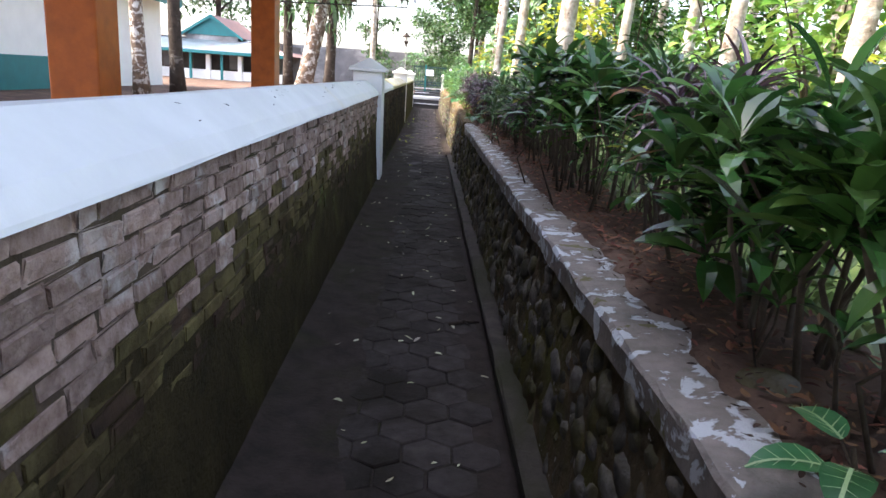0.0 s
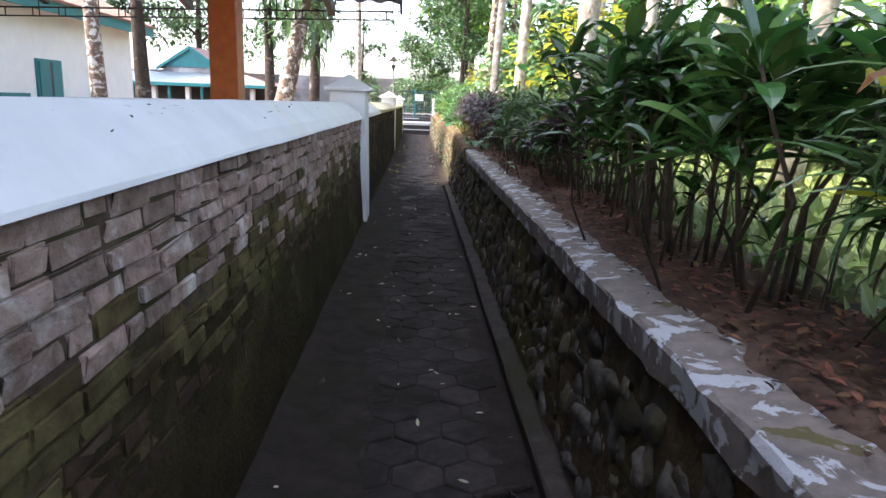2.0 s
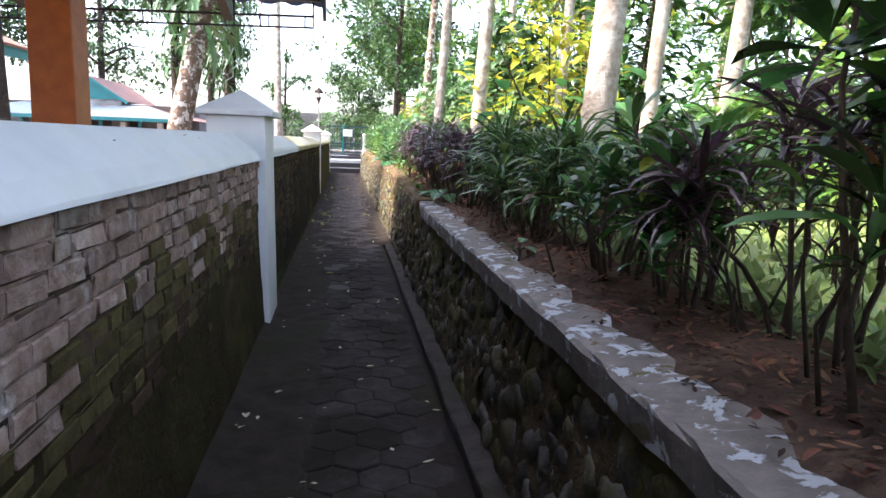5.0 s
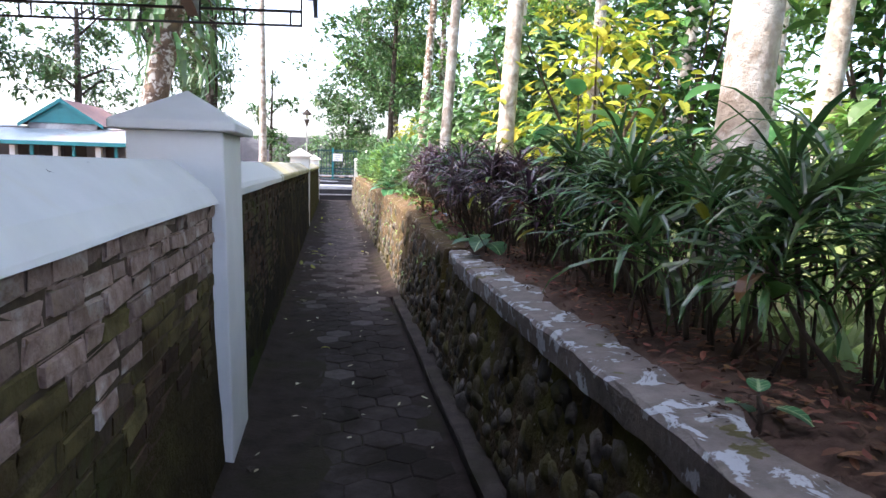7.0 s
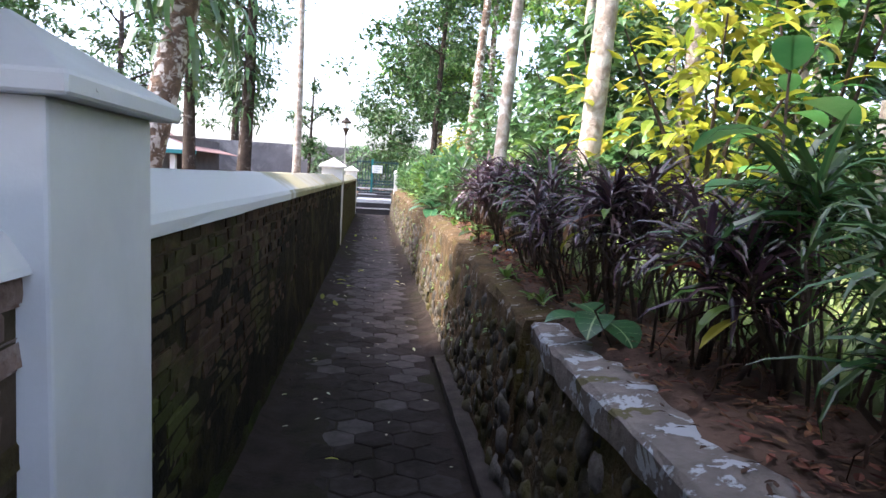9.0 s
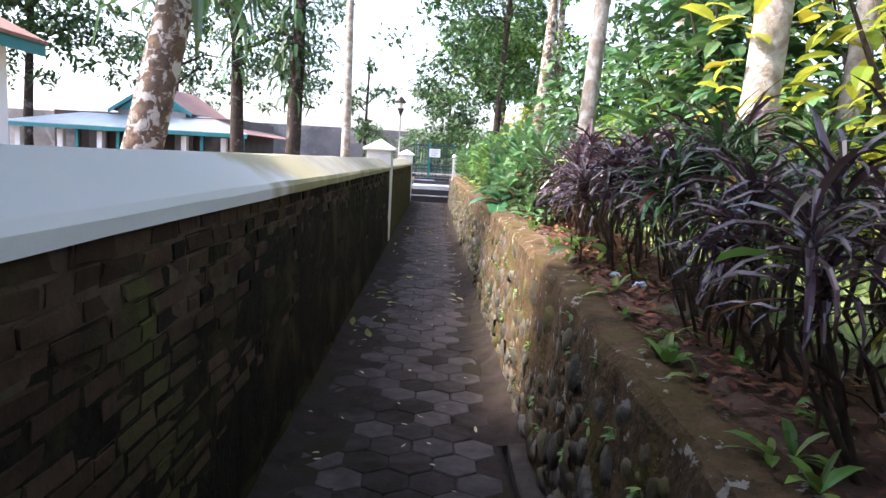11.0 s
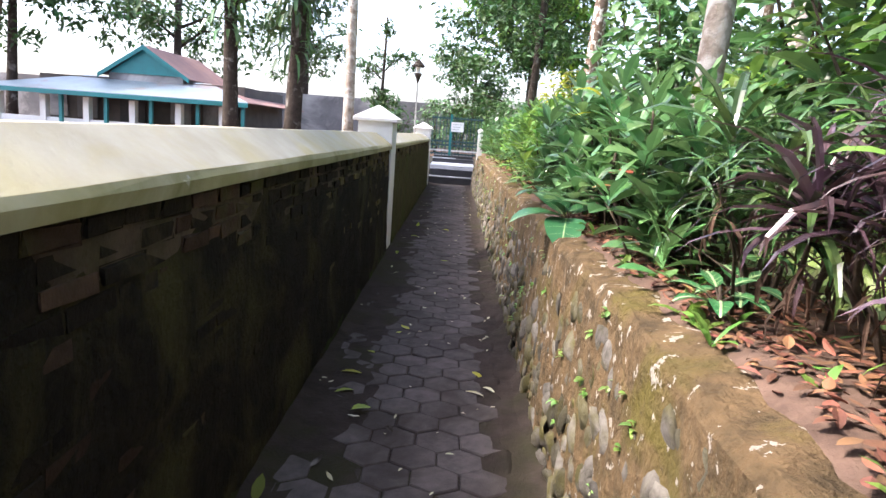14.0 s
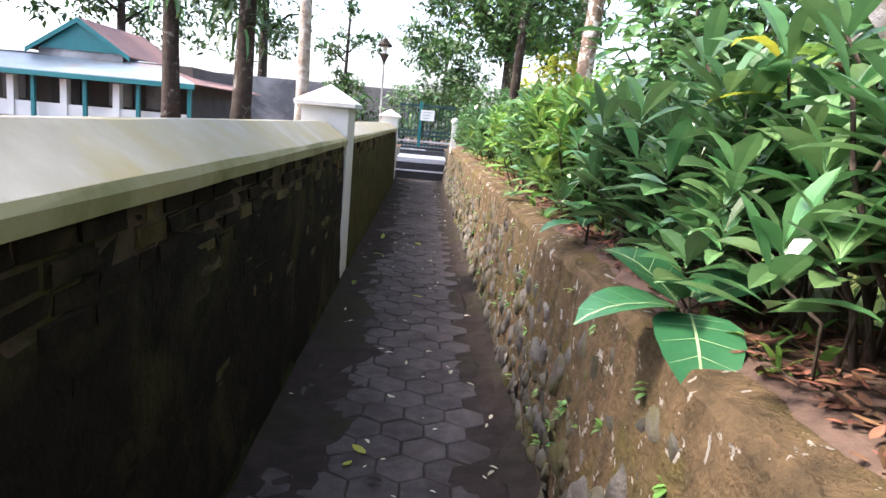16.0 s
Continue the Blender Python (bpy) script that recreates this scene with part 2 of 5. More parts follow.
M_VEIN = mat("leaf_vein", (0.32, 0.45, 0.22), None, 4, 0.5, 0)
M_LITTER = mat("dry_leaf", (0.195, 0.088, 0.048), (0.095, 0.047, 0.030), 11, 0.8, 0.3, 50, rnd=0.65, hue=0.025, spec=0.25)
M_PALELEAF = mat("pale_fallen_leaf", (0.50, 0.46, 0.36), (0.38, 0.36, 0.18), 9, 0.8, 0.1, 50, rnd=0.35, hue=0.04)
M_TEAL = mat("teal_paint", (0.008, 0.17, 0.18), (0.009, 0.14, 0.15), 3, 0.5, 0.1, 30)
M_DKGREEN = mat("dark_gate_paint", (0.015, 0.06, 0.07), (0.012, 0.045, 0.055), 5, 0.5, 0.1, 40)
M_LIME = mat("limewash", (0.80, 0.80, 0.77), (0.73, 0.73, 0.70), 2, 0.8, 0.2, 30)
M_TILE = mat("clay_roof_tile", (0.26, 0.13, 0.09), (0.17, 0.085, 0.06), 5, 0.85, 0.6, 20, rnd=0.2)
M_SHEET = mat("galvanised_sheet", (0.33, 0.40, 0.43), (0.26, 0.31, 0.34), 1.5, 0.45, 0.1, 20, (0.32, 0.20, 0.15), 0.5, 0.62, metallic=0.3)
M_RUST = mat("rusty_sheet", (0.26, 0.14, 0.11), (0.18, 0.10, 0.09), 2, 0.7, 0.3, 20)
M_GREYWALL = mat("grey_render_wall", (0.20, 0.195, 0.2), (0.11, 0.107, 0.11), 0.9, 0.9, 0.4, 12, (0.42, 0.41, 0.40), 0.35, 0.56)
M_DARKROOM = mat("dark_boarding", (0.10, 0.085, 0.075), (0.06, 0.05, 0.045), 2, 0.8, 0.3, 20)
M_STEP = mat("black_step_tile", (0.035, 0.035, 0.04), (0.022, 0.022, 0.025), 5, 0.4, 0.1, 40)
M_LANDING = mat("pale_landing_concrete", (0.55, 0.56, 0.58), (0.42, 0.43, 0.45), 3, 0.7, 0.3, 30)
M_SIGN = mat("white_sign_board", (0.8, 0.8, 0.8), (0.72, 0.72, 0.72), 3, 0.5, 0.05, 30)
M_PLASTIC = mat("blue_plastic_litter", (0.25, 0.45, 0.75), (0.7, 0.75, 0.8), 30, 0.4, 0.1, 30)


# ---- building helpers ----
def obj(name, bm, material, parent=None, label="", smooth=False):
    me = bpy.data.meshes.new(name)
    bm.to_mesh(me)
    bm.free()
    if smooth:
        me.polygons.foreach_set("use_smooth", [True] * len(me.polygons))
    me.materials.append(material)
    ob = new(name, me)
    if parent:
        ob.parent = parent
    if label:
        ob["label"] = label
    return ob


def part(name, bm, material, parent, label="", smooth=False):
    return obj(name, bm, material, parent, label, smooth)


def thing(name, label, category, at=(0, 0, 0), group="", kind="", rz=0.0):
    e = new(name)
    e.location = at
    e.rotation_euler = (0, 0, radians(rz))
    return tagged(e, label, category, group, kind)


def box(x0, x1, y0, y1, z0, z1, bevel=0.0, bm=None):
    own = bm is None
    b = bmesh.new()
    bmesh.ops.create_cube(b, size=1)
    bmesh.ops.scale(b, vec=(x1 - x0, y1 - y0, z1 - z0), verts=b.verts)
    bmesh.ops.translate(b, vec=((x0 + x1) / 2, (y0 + y1) / 2, (z0 + z1) / 2), verts=b.verts)
    if bevel:
        bmesh.ops.bevel(b, geom=b.edges[:], offset=bevel, segments=2, affect="EDGES", profile=0.6)
    if own:
        return b
    me = bpy.data.meshes.new("tmp")
    b.to_mesh(me)
    b.free()
    bm.from_mesh(me)
    bpy.data.meshes.remove(me)
    return bm


def prism(section, y0, y1, steps=1, wob=0.0, seed=0):
    """A closed x-z outline drawn out along y, with a slight hand-made waviness."""
    rng = random.Random(seed)
    bm = bmesh.new()
    rings = []
    for i in range(steps + 1):
        y = y0 + (y1 - y0) * i / steps
        rings.append([bm.verts.new((x + rng.uniform(-wob, wob), y, z + rng.uniform(-wob, wob))) for x, z in section])
    n = len(section)
    for a, b in zip(rings, rings[1:]):
        for k in range(n):
            bm.faces.new((a[k], a[(k + 1) % n], b[(k + 1) % n], b[k]))
    bm.faces.new(rings[0][::-1])
    bm.faces.new(rings[-1])
    bmesh.ops.recalc_face_normals(bm, faces=bm.faces)
    return bm


def tube(points, radii, sides=8, bm=None):
    bm = bm or bmesh.new()
    rings = []
    for i, p in enumerate(points):
        p = Vector(p)
        d = (Vector(points[min(i + 1, len(points) - 1)]) - Vector(points[max(i - 1, 0)])).normalized()
        s = d.orthogonal().normalized() if abs(d.z) < 0.9 else Vector((1, 0, 0)).cross(d).normalized()
        u = d.cross(s)
        rings.append([bm.verts.new(p + radii[i] * (math.cos(2 * math.pi * k / sides) * s + math.sin(2 * math.pi * k / sides) * u)) for k in range(sides)])
    for a, b in zip(rings, rings[1:]):
        for k in range(sides):
            bm.faces.new((a[k], a[(k + 1) % sides], b[(k + 1) % sides], b[k]))
    bm.faces.new(rings[0][::-1])
    bm.faces.new(rings[-1])
    return bm


# ---- the alley ----
Y0, YS = -7.0, 27.9            # the path's start behind the first step, and the steps at its end
BRICK_X, PITCH = -0.402, 0.20


def smooth_step(a, b, v):
    u = min(1.0, max(0.0, (v - a) / (b - a)))  # also falls, where b is under a
    return u * u * (3 - 2 * u)


def wall_top(y):
    """The height of the retaining wall's top along the path."""
    return 0.79 + 0.13 * smooth_step(7.0, 11.5, y)


def prism_along(section, y0, y1, steps, wob, seed, lift):
    rng = random.Random(seed)
    bm = bmesh.new()
    rings = []
    for i in range(steps + 1):
        y = y0 + (y1 - y0) * i / steps
        rings.append([bm.verts.new((x + rng.uniform(-wob, wob), y, z + lift(y) * k + rng.uniform(-wob, wob))) for x, z, k in section])
    n = len(section)
    for a, b in zip(rings, rings[1:]):
        for k in range(n):
            bm.faces.new((a[k], a[(k + 1) % n], b[(k + 1) % n], b[k]))
    bm.faces.new(rings[0][::-1])
    bm.faces.new(rings[-1])
    bmesh.ops.recalc_face_normals(bm, faces=bm.faces)
    return bm


def bed():
    """The dirt between and over the blocks: it lies higher towards both edges of the path."""
    bm = box(-0.55, 0.80, Y0, YS, -0.25, -0.045)
    n, rows, last = 26, int((YS - Y0) / 0.06), None
    for j in range(rows + 1):
        y = Y0 + (YS - Y0) * j / rows
        ring = []
        for i in range(n + 1):
            x = -0.44 + 1.105 * i / n
            e = max(smooth_step(0.10, -0.25, x), smooth_step(0.40, 0.62, x))
            drift = smooth_step(0.14, -0.10, x + 0.13 * noise.noise(Vector((x * 2.0, y * 1.1, 4.0)))) * (0.017 - 0.011 * smooth_step(7.0, 10.0, y))
            ring.append(bm.verts.new((x, y, -0.011 + 0.008 * e + drift + 0.009 * noise.noise(Vector((x * 3.2, y * 2.4, 0.3))) + 0.003 * noise.noise(Vector((x * 19, y * 19, 0.3)))
                                      + (0.03 * smooth_step(-0.28, -0.42, x)))))
        ring.append(bm.verts.new((0.665, y, -0.05)))
        if last:
            for i in range(n + 1):
                bm.faces.new((last[i], last[i + 1], ring[i + 1], ring[i]))
        last = ring
    return bm


path = tagged(obj("path", bed(), M_SAND, smooth=True), "paved alley of hexagonal concrete blocks with dirt joints", "path", kind="structure")
tagged(obj("kerb", prism([(0.69, -0.1), (0.69, 0.012), (0.70, 0.02), (0.765, 0.024), (0.80, 0.02), (0.80, -0.1)], Y0, 9.6, 60, 0.006, 3), M_KERB), "narrow worn concrete kerb beside a groove", "kerb", kind="structure")
tagged(obj("kerb_far", prism([(0.56, -0.1), (0.56, -0.014), (0.64, 0.0), (0.72, 0.008), (0.77, 0.022), (0.82, 0.06), (0.82, -0.1)], 9.6, YS, 140, 0.007, 4), M_SAND), "dirt strip along the foot of the wall", "kerb", kind="structure")
wall_left = tagged(obj("wall_left", box(-0.70, BRICK_X - 0.017, Y0, 26.9, -0.2, 1.172), M_MORTAR), "old brick wall with mossy stained lower half", "wall", kind="structure")


def crust(y0, y1, top, bulge, out, foot, seed, fill=0.25):
    """A lumpy skin of moss and dirt on the bricks: thin and broken above, thick at the foot of the wall."""
    bm = bmesh.new()
    nz, ny, last = 34, int((y1 - y0) / 0.05), None
    for j in range(ny + 1):
        y = y0 + (y1 - y0) * j / ny
        ring = []
        for i in range(nz + 1):
            z = -0.08 + (top + 0.08) * i / nz
            x = BRICK_X - 0.022 + bulge * smooth_step(top, fill * top, z) * (1.0 - 0.55 * (smooth_step(10.5, 7.5, y) if fill > 0.5 else 0.0)) + foot * smooth_step(0.5, 0.0, z)
            x += out * noise.noise(Vector((z * 5.0, y * 3.0, seed))) + 0.4 * out * noise.noise(Vector((z * 21, y * 13, seed)))
            ring.append(bm.verts.new((x, y, z)))
        if last:
            for i in range(nz):
                bm.faces.new((last[i], ring[i], ring[i + 1], last[i + 1]))
        last = ring
    return bm


tagged(obj("moss_crust", crust(Y0, 5.83, 0.93, 0.020, 0.006, 0.026, 1.0), M_CRUST, smooth=True), "brown-green moss crust over the lower brick wall", "wall", kind="structure")
tagged(obj("wall_crust", crust(6.345, 16.79, 1.15, 0.016, 0.009, 0.020, 7.0, 0.72), M_BLACKCRUST, smooth=True), "black algae crust over the brick wall", "wall", kind="structure")


tagged(obj("far_wall_crust", crust(17.31, 26.6, 1.15, 0.02, 0.008, 0.012, 9.0, 0.8), M_OLIVECRUST, smooth=True), "olive moss crust over the far brick wall", "wall", kind="structure")


def foot_moss(y0, y1, seed):
    bm = bmesh.new()
    ny, last = int((y1 - y0) / 0.05), None
    for j in range(ny + 1):
        y = y0 + (y1 - y0) * j / ny
        h = 0.17 + 0.13 * noise.noise(Vector((y * 0.8, seed, 0)))
        ring = []
        for i in range(9):
            u = i / 8
            x = BRICK_X + 0.030 * (1 - u) - 0.012 * u + 0.009 * noise.noise(Vector((u * 4, y * 9, seed)))
            ring.append(bm.verts.new((x - (0.02 if i == 8 else 0), y, -0.03 + (h + 0.05 * noise.noise(Vector((y * 6, u * 2, seed)))) * u)))
        if last:
            for i in range(8):
                bm.faces.new((last[i], ring[i], ring[i + 1], last[i + 1]))
        last = ring
    return bm


for y0, y1 in ((4.3, 5.83), (6.345, 16.79), (17.31, 26.6)):
    tagged(obj("foot_moss", foot_moss(y0, y1, y0), M_FOOTMOSS, smooth=True), "dark green moss along the foot of the wall", "moss", kind="structure")
COPE = [(-0.391, 1.162), (-0.389, 1.20), (-0.405, 1.222), (-0.57, 1.334), (-0.61, 1.337), (-0.765, 1.23), (-0.78, 1.21), (-0.78, 1.162)]
COPE_NEAR = [(-0.391, 1.162), (-0.395, 1.174), (-0.43, 1.226), (-0.57, 1.334), (-0.61, 1.337), (-0.765, 1.23), (-0.78, 1.21), (-0.78, 1.162)]
for i, (a, b) in enumerate([(Y0, 5.84), (6.34, 16.80), (17.30, 26.65)]):
    c = tagged(obj("wall_coping", prism_along([(x, z, 1) for x, z in (COPE_NEAR if i < 1 else COPE)], a, b, int((b - a) * 2.5), 0.0022, 5 + i, lambda y: 0.0), M_WHITE if i < 1 else M_STAINWHITE),
               "white painted sloping concrete coping on the wall", "coping", kind="structure")
    c.data.materials.append(M_BAND)
    for p in c.data.polygons:
        if i > 0 and p.normal.x > 0.55 and p.center.z < 1.215:
            p.material_index = 1


def wall_post(y, z=0.0):
    t = thing("wall_post", "white painted masonry wall post with pyramid cap", "post", (-0.56 if y < 10 else -0.586, y, 0), "posts of the wall")
    shaft = box(-0.19, 0.19, -0.255, 0.255, -0.1, 1.455, 0.008)
    for v in shaft.verts:
        if v.co.x > 0 and v.co.z < 0.5 and y < 10:
            v.co.x += 0.03
    part("shaft", shaft, M_WHITE, t)
    cap = bmesh.new()
    lo = [cap.verts.new((sx * 0.245, sy * 0.305, 1.455)) for sx, sy in ((-1, -1), (1, -1), (1, 1), (-1, 1))]
    hi = [cap.verts.new((sx * 0.245, sy * 0.305, 1.492)) for sx, sy in ((-1, -1), (1, -1), (1, 1), (-1, 1))]
    tip = cap.verts.new((0, 0, 1.64))
    cap.faces.new(lo[::-1])
    for k in range(4):
        cap.faces.new((lo[k], lo[(k + 1) % 4], hi[(k + 1) % 4], hi[k]))
        cap.faces.new((hi[k], hi[(k + 1) % 4], tip))
    bmesh.ops.bevel(cap, geom=cap.edges[:], offset=0.005, segments=1, affect="EDGES")
    part("cap", cap, M_WHITE, t)
    return t


for y in (6.09, 17.05, 26.9):
    wall_post(y)
wall_right = tagged(obj("wall_right", prism([(0.785, -0.1), (0.79, 0.02), (0.865, 0.685), (1.10, 0.685), (1.10, -0.1)], Y0, 7.4, 60, 0.008, 6), M_BED),
                    "dark rubble stone retaining wall under the slab", "wall", kind="structure")
wall_far = tagged(obj("wall_right_far", prism_along([(0.775, -0.1, 0), (0.785, 0.02, 0), (0.83, -0.045, 1), (0.85, -0.012, 1), (0.95, 0.0, 1), (1.10, 0.0, 1), (1.10, -0.1, 0)], 7.4, YS, 160, 0.011, 7, wall_top), M_FARBED),
                  "mossy rubble stone retaining wall with rough mortar top", "wall", kind="structure")
slab = prism([(0.835, 0.675), (0.828, 0.762), (0.84, 0.774), (1.06, 0.79), (1.06, 0.675)], Y0, 7.42, 150, 0.006, 8)
for v in slab.verts:
    f = smooth_step(6.7, 7.4, v.co.y)
    v.co.x += (0.035 + 0.03 * noise.noise(v.co * 5)) * f + 0.008 * noise.noise(Vector((v.co.y * 3.1, v.co.z * 9, 1)))
    v.co.z -= (0.012 + 0.02 * noise.noise(v.co * 7)) * f
tagged(obj("coping_slab", slab, M_SLAB),
       "weathered concrete coping slab with flaking white paint", "coping", kind="structure")


# Unseen wall, added to cut the light that comes in from behind.
tagged(obj("wall_south", box(-2.0, 3.0, Y0 - 0.3, Y0, -0.2, 4.0), M_LIME), "added unseen white wall that blocks light from behind", "wall", kind="structure")

# ---- ground on both sides ----
def ground(name, x0, x1, y0, y1, z, material, nx, ny, amp, label, lift=lambda y: 0.0):
    bm = bmesh.new()
    grid = [[bm.verts.new((x0 + (x1 - x0) * i / nx, y0 + (y1 - y0) * j / ny, z + lift(y0 + (y1 - y0) * j / ny) + amp * noise.noise(Vector((i * 0.9, j * 0.9, z * 7)))))
             for i in range(nx + 1)] for j in range(ny + 1)]
    for j in range(ny):
        for i in range(nx):
            bm.faces.new((grid[j][i], grid[j][i + 1], grid[j + 1][i + 1], grid[j + 1][i]))
    return tagged(obj(name, bm, material, smooth=True), label, "ground", kind="structure")


def bed_start(y):
    return 0.935 - 0.05 * smooth_step(8.0, 10.5, y) + 0.025 * noise.noise(Vector((y * 2.6, 3.0, 0))) + 0.012 * noise.noise(Vector((y * 9.0, 5.0, 0)))


def bed_z(x, y):
    x0 = bed_start(y)
    return wall_top(y) - 0.03 + 0.052 * smooth_step(x0, x0 + 0.14, x) + 0.022 * noise.noise(Vector((x * 4, y * 4, 0))) + 0.012 * noise.noise(Vector((x * 14, y * 14, 2)))


bm = bmesh.new()
last = None
for j in range(451):
    y = Y0 + 36.0 * j / 450
    ring, x0 = [], bed_start(y)
    for i in range(15):
        x = x0 + (1.50 - x0) * i / 14
        ring.append(bm.verts.new((x, y, bed_z(x, y))))
    if last:
        for i in range(14):
            bm.faces.new((last[i], last[i + 1], ring[i + 1], ring[i]))
    last = ring
tagged(obj("garden_bed", bm, M_SOIL, smooth=True), "reddish brown soil bed strewn with dry leaves", "ground", kind="structure")
ground("lawn", 1.44, 400, -60, 500, 0.80, M_GRASS, 120, 160, 0.03, "green lawn under the garden trees")
ground("yard", -400, -0.70, -60, 500, 0.45, M_SOIL, 120, 160, 0.02, "bare earth yard behind the white wall")
ground("gate_ground", -0.75, 1.75, 32.9, 500, 0.58, M_SOIL, 4, 90, 0.01, "earth track beyond the gate")

# ---- pavilion ----
pav = thing("pavilion", "open pavilion with orange columns and dark blue metal roof", "pavilion", (0, 0, 0))
for y in (-3.7, 2.0, 7.6):
    part("column", box(-2.50, -2.14, y - 0.18, y + 0.18, 0.4, 3.62, 0.014), M_ORANGE, pav)
    part("brace", tube([(-2.13, y, 2.75), (-1.35, y, 3.45)], [0.075, 0.075], 4), M_ORANGE, pav, "orange diagonal brace")
for y in (-3.9, 1.85, 7.6):
    part("column", box(-8.6, -8.2, y - 0.2, y + 0.2, 0.4, 3.62, 0.014), M_ORANGE, pav)
part("eave_beam", box(-2.44, -2.23, -6.4, 8.9, 3.62, 3.86), M_LIME, pav, "cream painted eave beam")
part("eave_beam", box(-9.0, -0.4, 7.52, 7.68, 3.40, 3.62), M_TEAL, pav, "teal cross beam")
EAVE_Y, EAVE_Z, RISE = 9.75, 2.90, 0.24


def roof_z(y):
    return EAVE_Z + RISE * (8.2 - abs(y - (EAVE_Y - 8.2)))


def roof_sheet(y0, y1):
    bm = bmesh.new()
    n = 120
    x0, x1 = -9.6, -0.10
    rows = []
    for y in (y0, y1):
        rows.append([bm.verts.new((x0 + (x1 - x0) * i / n, y, roof_z(y) + (0.03 if i % 4 in (1, 2) else 0.0))) for i in range(n + 1)])
    for i in range(n):
        bm.faces.new((rows[0][i], rows[0][i + 1], rows[1][i + 1], rows[1][i]))
    bmesh.ops.solidify(bm, geom=bm.faces[:], thickness=0.006)
    return bm


part("roof_sheet", roof_sheet(EAVE_Y - 8.2, EAVE_Y), M_ROOF, pav, "ribbed dark blue roof sheet")
part("roof_sheet", roof_sheet(EAVE_Y - 16.4, EAVE_Y - 8.2), M_ROOF, pav, "ribbed dark blue roof sheet")
part("verge_trim", prism_along([(-0.12, -0.16, 1), (-0.08, -0.16, 1), (-0.08, 0.05, 1), (-0.12, 0.05, 1)], EAVE_Y - 8.2, EAVE_Y, 8, 0, 1, roof_z), M_ROOF, pav)
for k in range(6):
    y = EAVE_Y - 0.4 - k * 1.3
    part("purlin", box(-9.5, -0.14, y - 0.04, y + 0.04, roof_z(y) - 0.11, roof_z(y) - 0.015), M_IRON, pav, "dark steel purlin")
for x in (-1.2, -3.4, -5.6, -7.8):
    part("rafter", prism_along([(x - 0.05, -0.30, 1), (x + 0.05, -0.30, 1), (x + 0.05, -0.12, 1), (x - 0.05, -0.12, 1)], EAVE_Y - 8.2, EAVE_Y - 0.2, 6, 0, 1, roof_z), M_IRON, pav, "dark steel rafter")
lat = thing("lattice_valance", "black wrought iron lattice valance hanging from the roof edge", "valance", (0, 0, 0))


def lat_z(x):
    return 2.76 + 0.028 * (x + 0.25)


for dz, r in ((0.0, 0.014), (-0.13, 0.012)):
    part("rail", tube([(-0.22, 9.6, lat_z(-0.22) + dz), (-9.4, 9.6, lat_z(-9.4) + dz)], [r, r], 6), M_IRON, lat)
k, x = 0, -0.23
while x > -9.4:
    part("bar", tube([(x, 9.6, lat_z(x) - 0.13), (x, 9.6, lat_z(x) + (0.32 if k % 4 == 0 else 0.0))], [0.010, 0.010], 5), M_IRON, lat)
    x -= (0.10, 0.42, 0.10, 0.30)[k % 4]
    k += 1

# ---- leaves ----
LEAF_OUT = ((0.0, 0.10), (0.22, 0.75), (0.5, 1.0), (0.78, 0.68), (1.0, 0.0))
STRAP_OUT = ((0.0, 0.45), (0.2, 0.85), (0.5, 1.0), (0.8, 0.6), (1.0, 0.0))


def leaf(V, F, base, az, elev, length, width, droop, outline=LEAF_OUT, fold=0.18, twist=0.0):
    """One folded, drooping leaf added to the lists V and F."""
    ca, sa = math.cos(az), math.sin(az)
    side = Vector((-sa, ca, 0))
    p, e, last = Vector(base), elev, 0.0
    start = len(V)
    n = len(outline)
    for i, (t, w) in enumerate(outline):
        d = Vector((ca * math.cos(e), sa * math.cos(e), math.sin(e)))
        p = p + d * ((t - last) * length)
        last = t
        nrm = side.cross(d) * -1
        s2 = (side * math.cos(twist) + nrm * math.sin(twist))
        w2 = 0.5 * width * w
        if i == n - 1:
            V.append(p[:])
        else:
            up = nrm * (fold * w2)
            V.append((p + s2 * w2 + up)[:])
            V.append(p[:])
            V.append((p - s2 * w2 + up)[:])
        e -= droop * (0.25 + t) / n * 2
    for i in range(n - 2):
        a = start + 3 * i
        F.append((a, a + 1, a + 4, a + 3))
        F.append((a + 1, a + 2, a + 5, a + 4))
    a = start + 3 * (n - 2)
    F.append((a, a + 1, a + 3))
    F.append((a + 1, a + 2, a + 3))


def mesh_obj(name, V, F, material, parent=None, label="", smooth=False):
    me = bpy.data.meshes.new(name)
    me.from_pydata(V, [], F)
    if smooth:
        me.polygons.foreach_set("use_smooth", [True] * len(me.polygons))
    me.materials.append(material)
    ob = new(name, me)
    if parent:
        ob.parent = parent
    if label:
        ob["label"] = label
    return ob


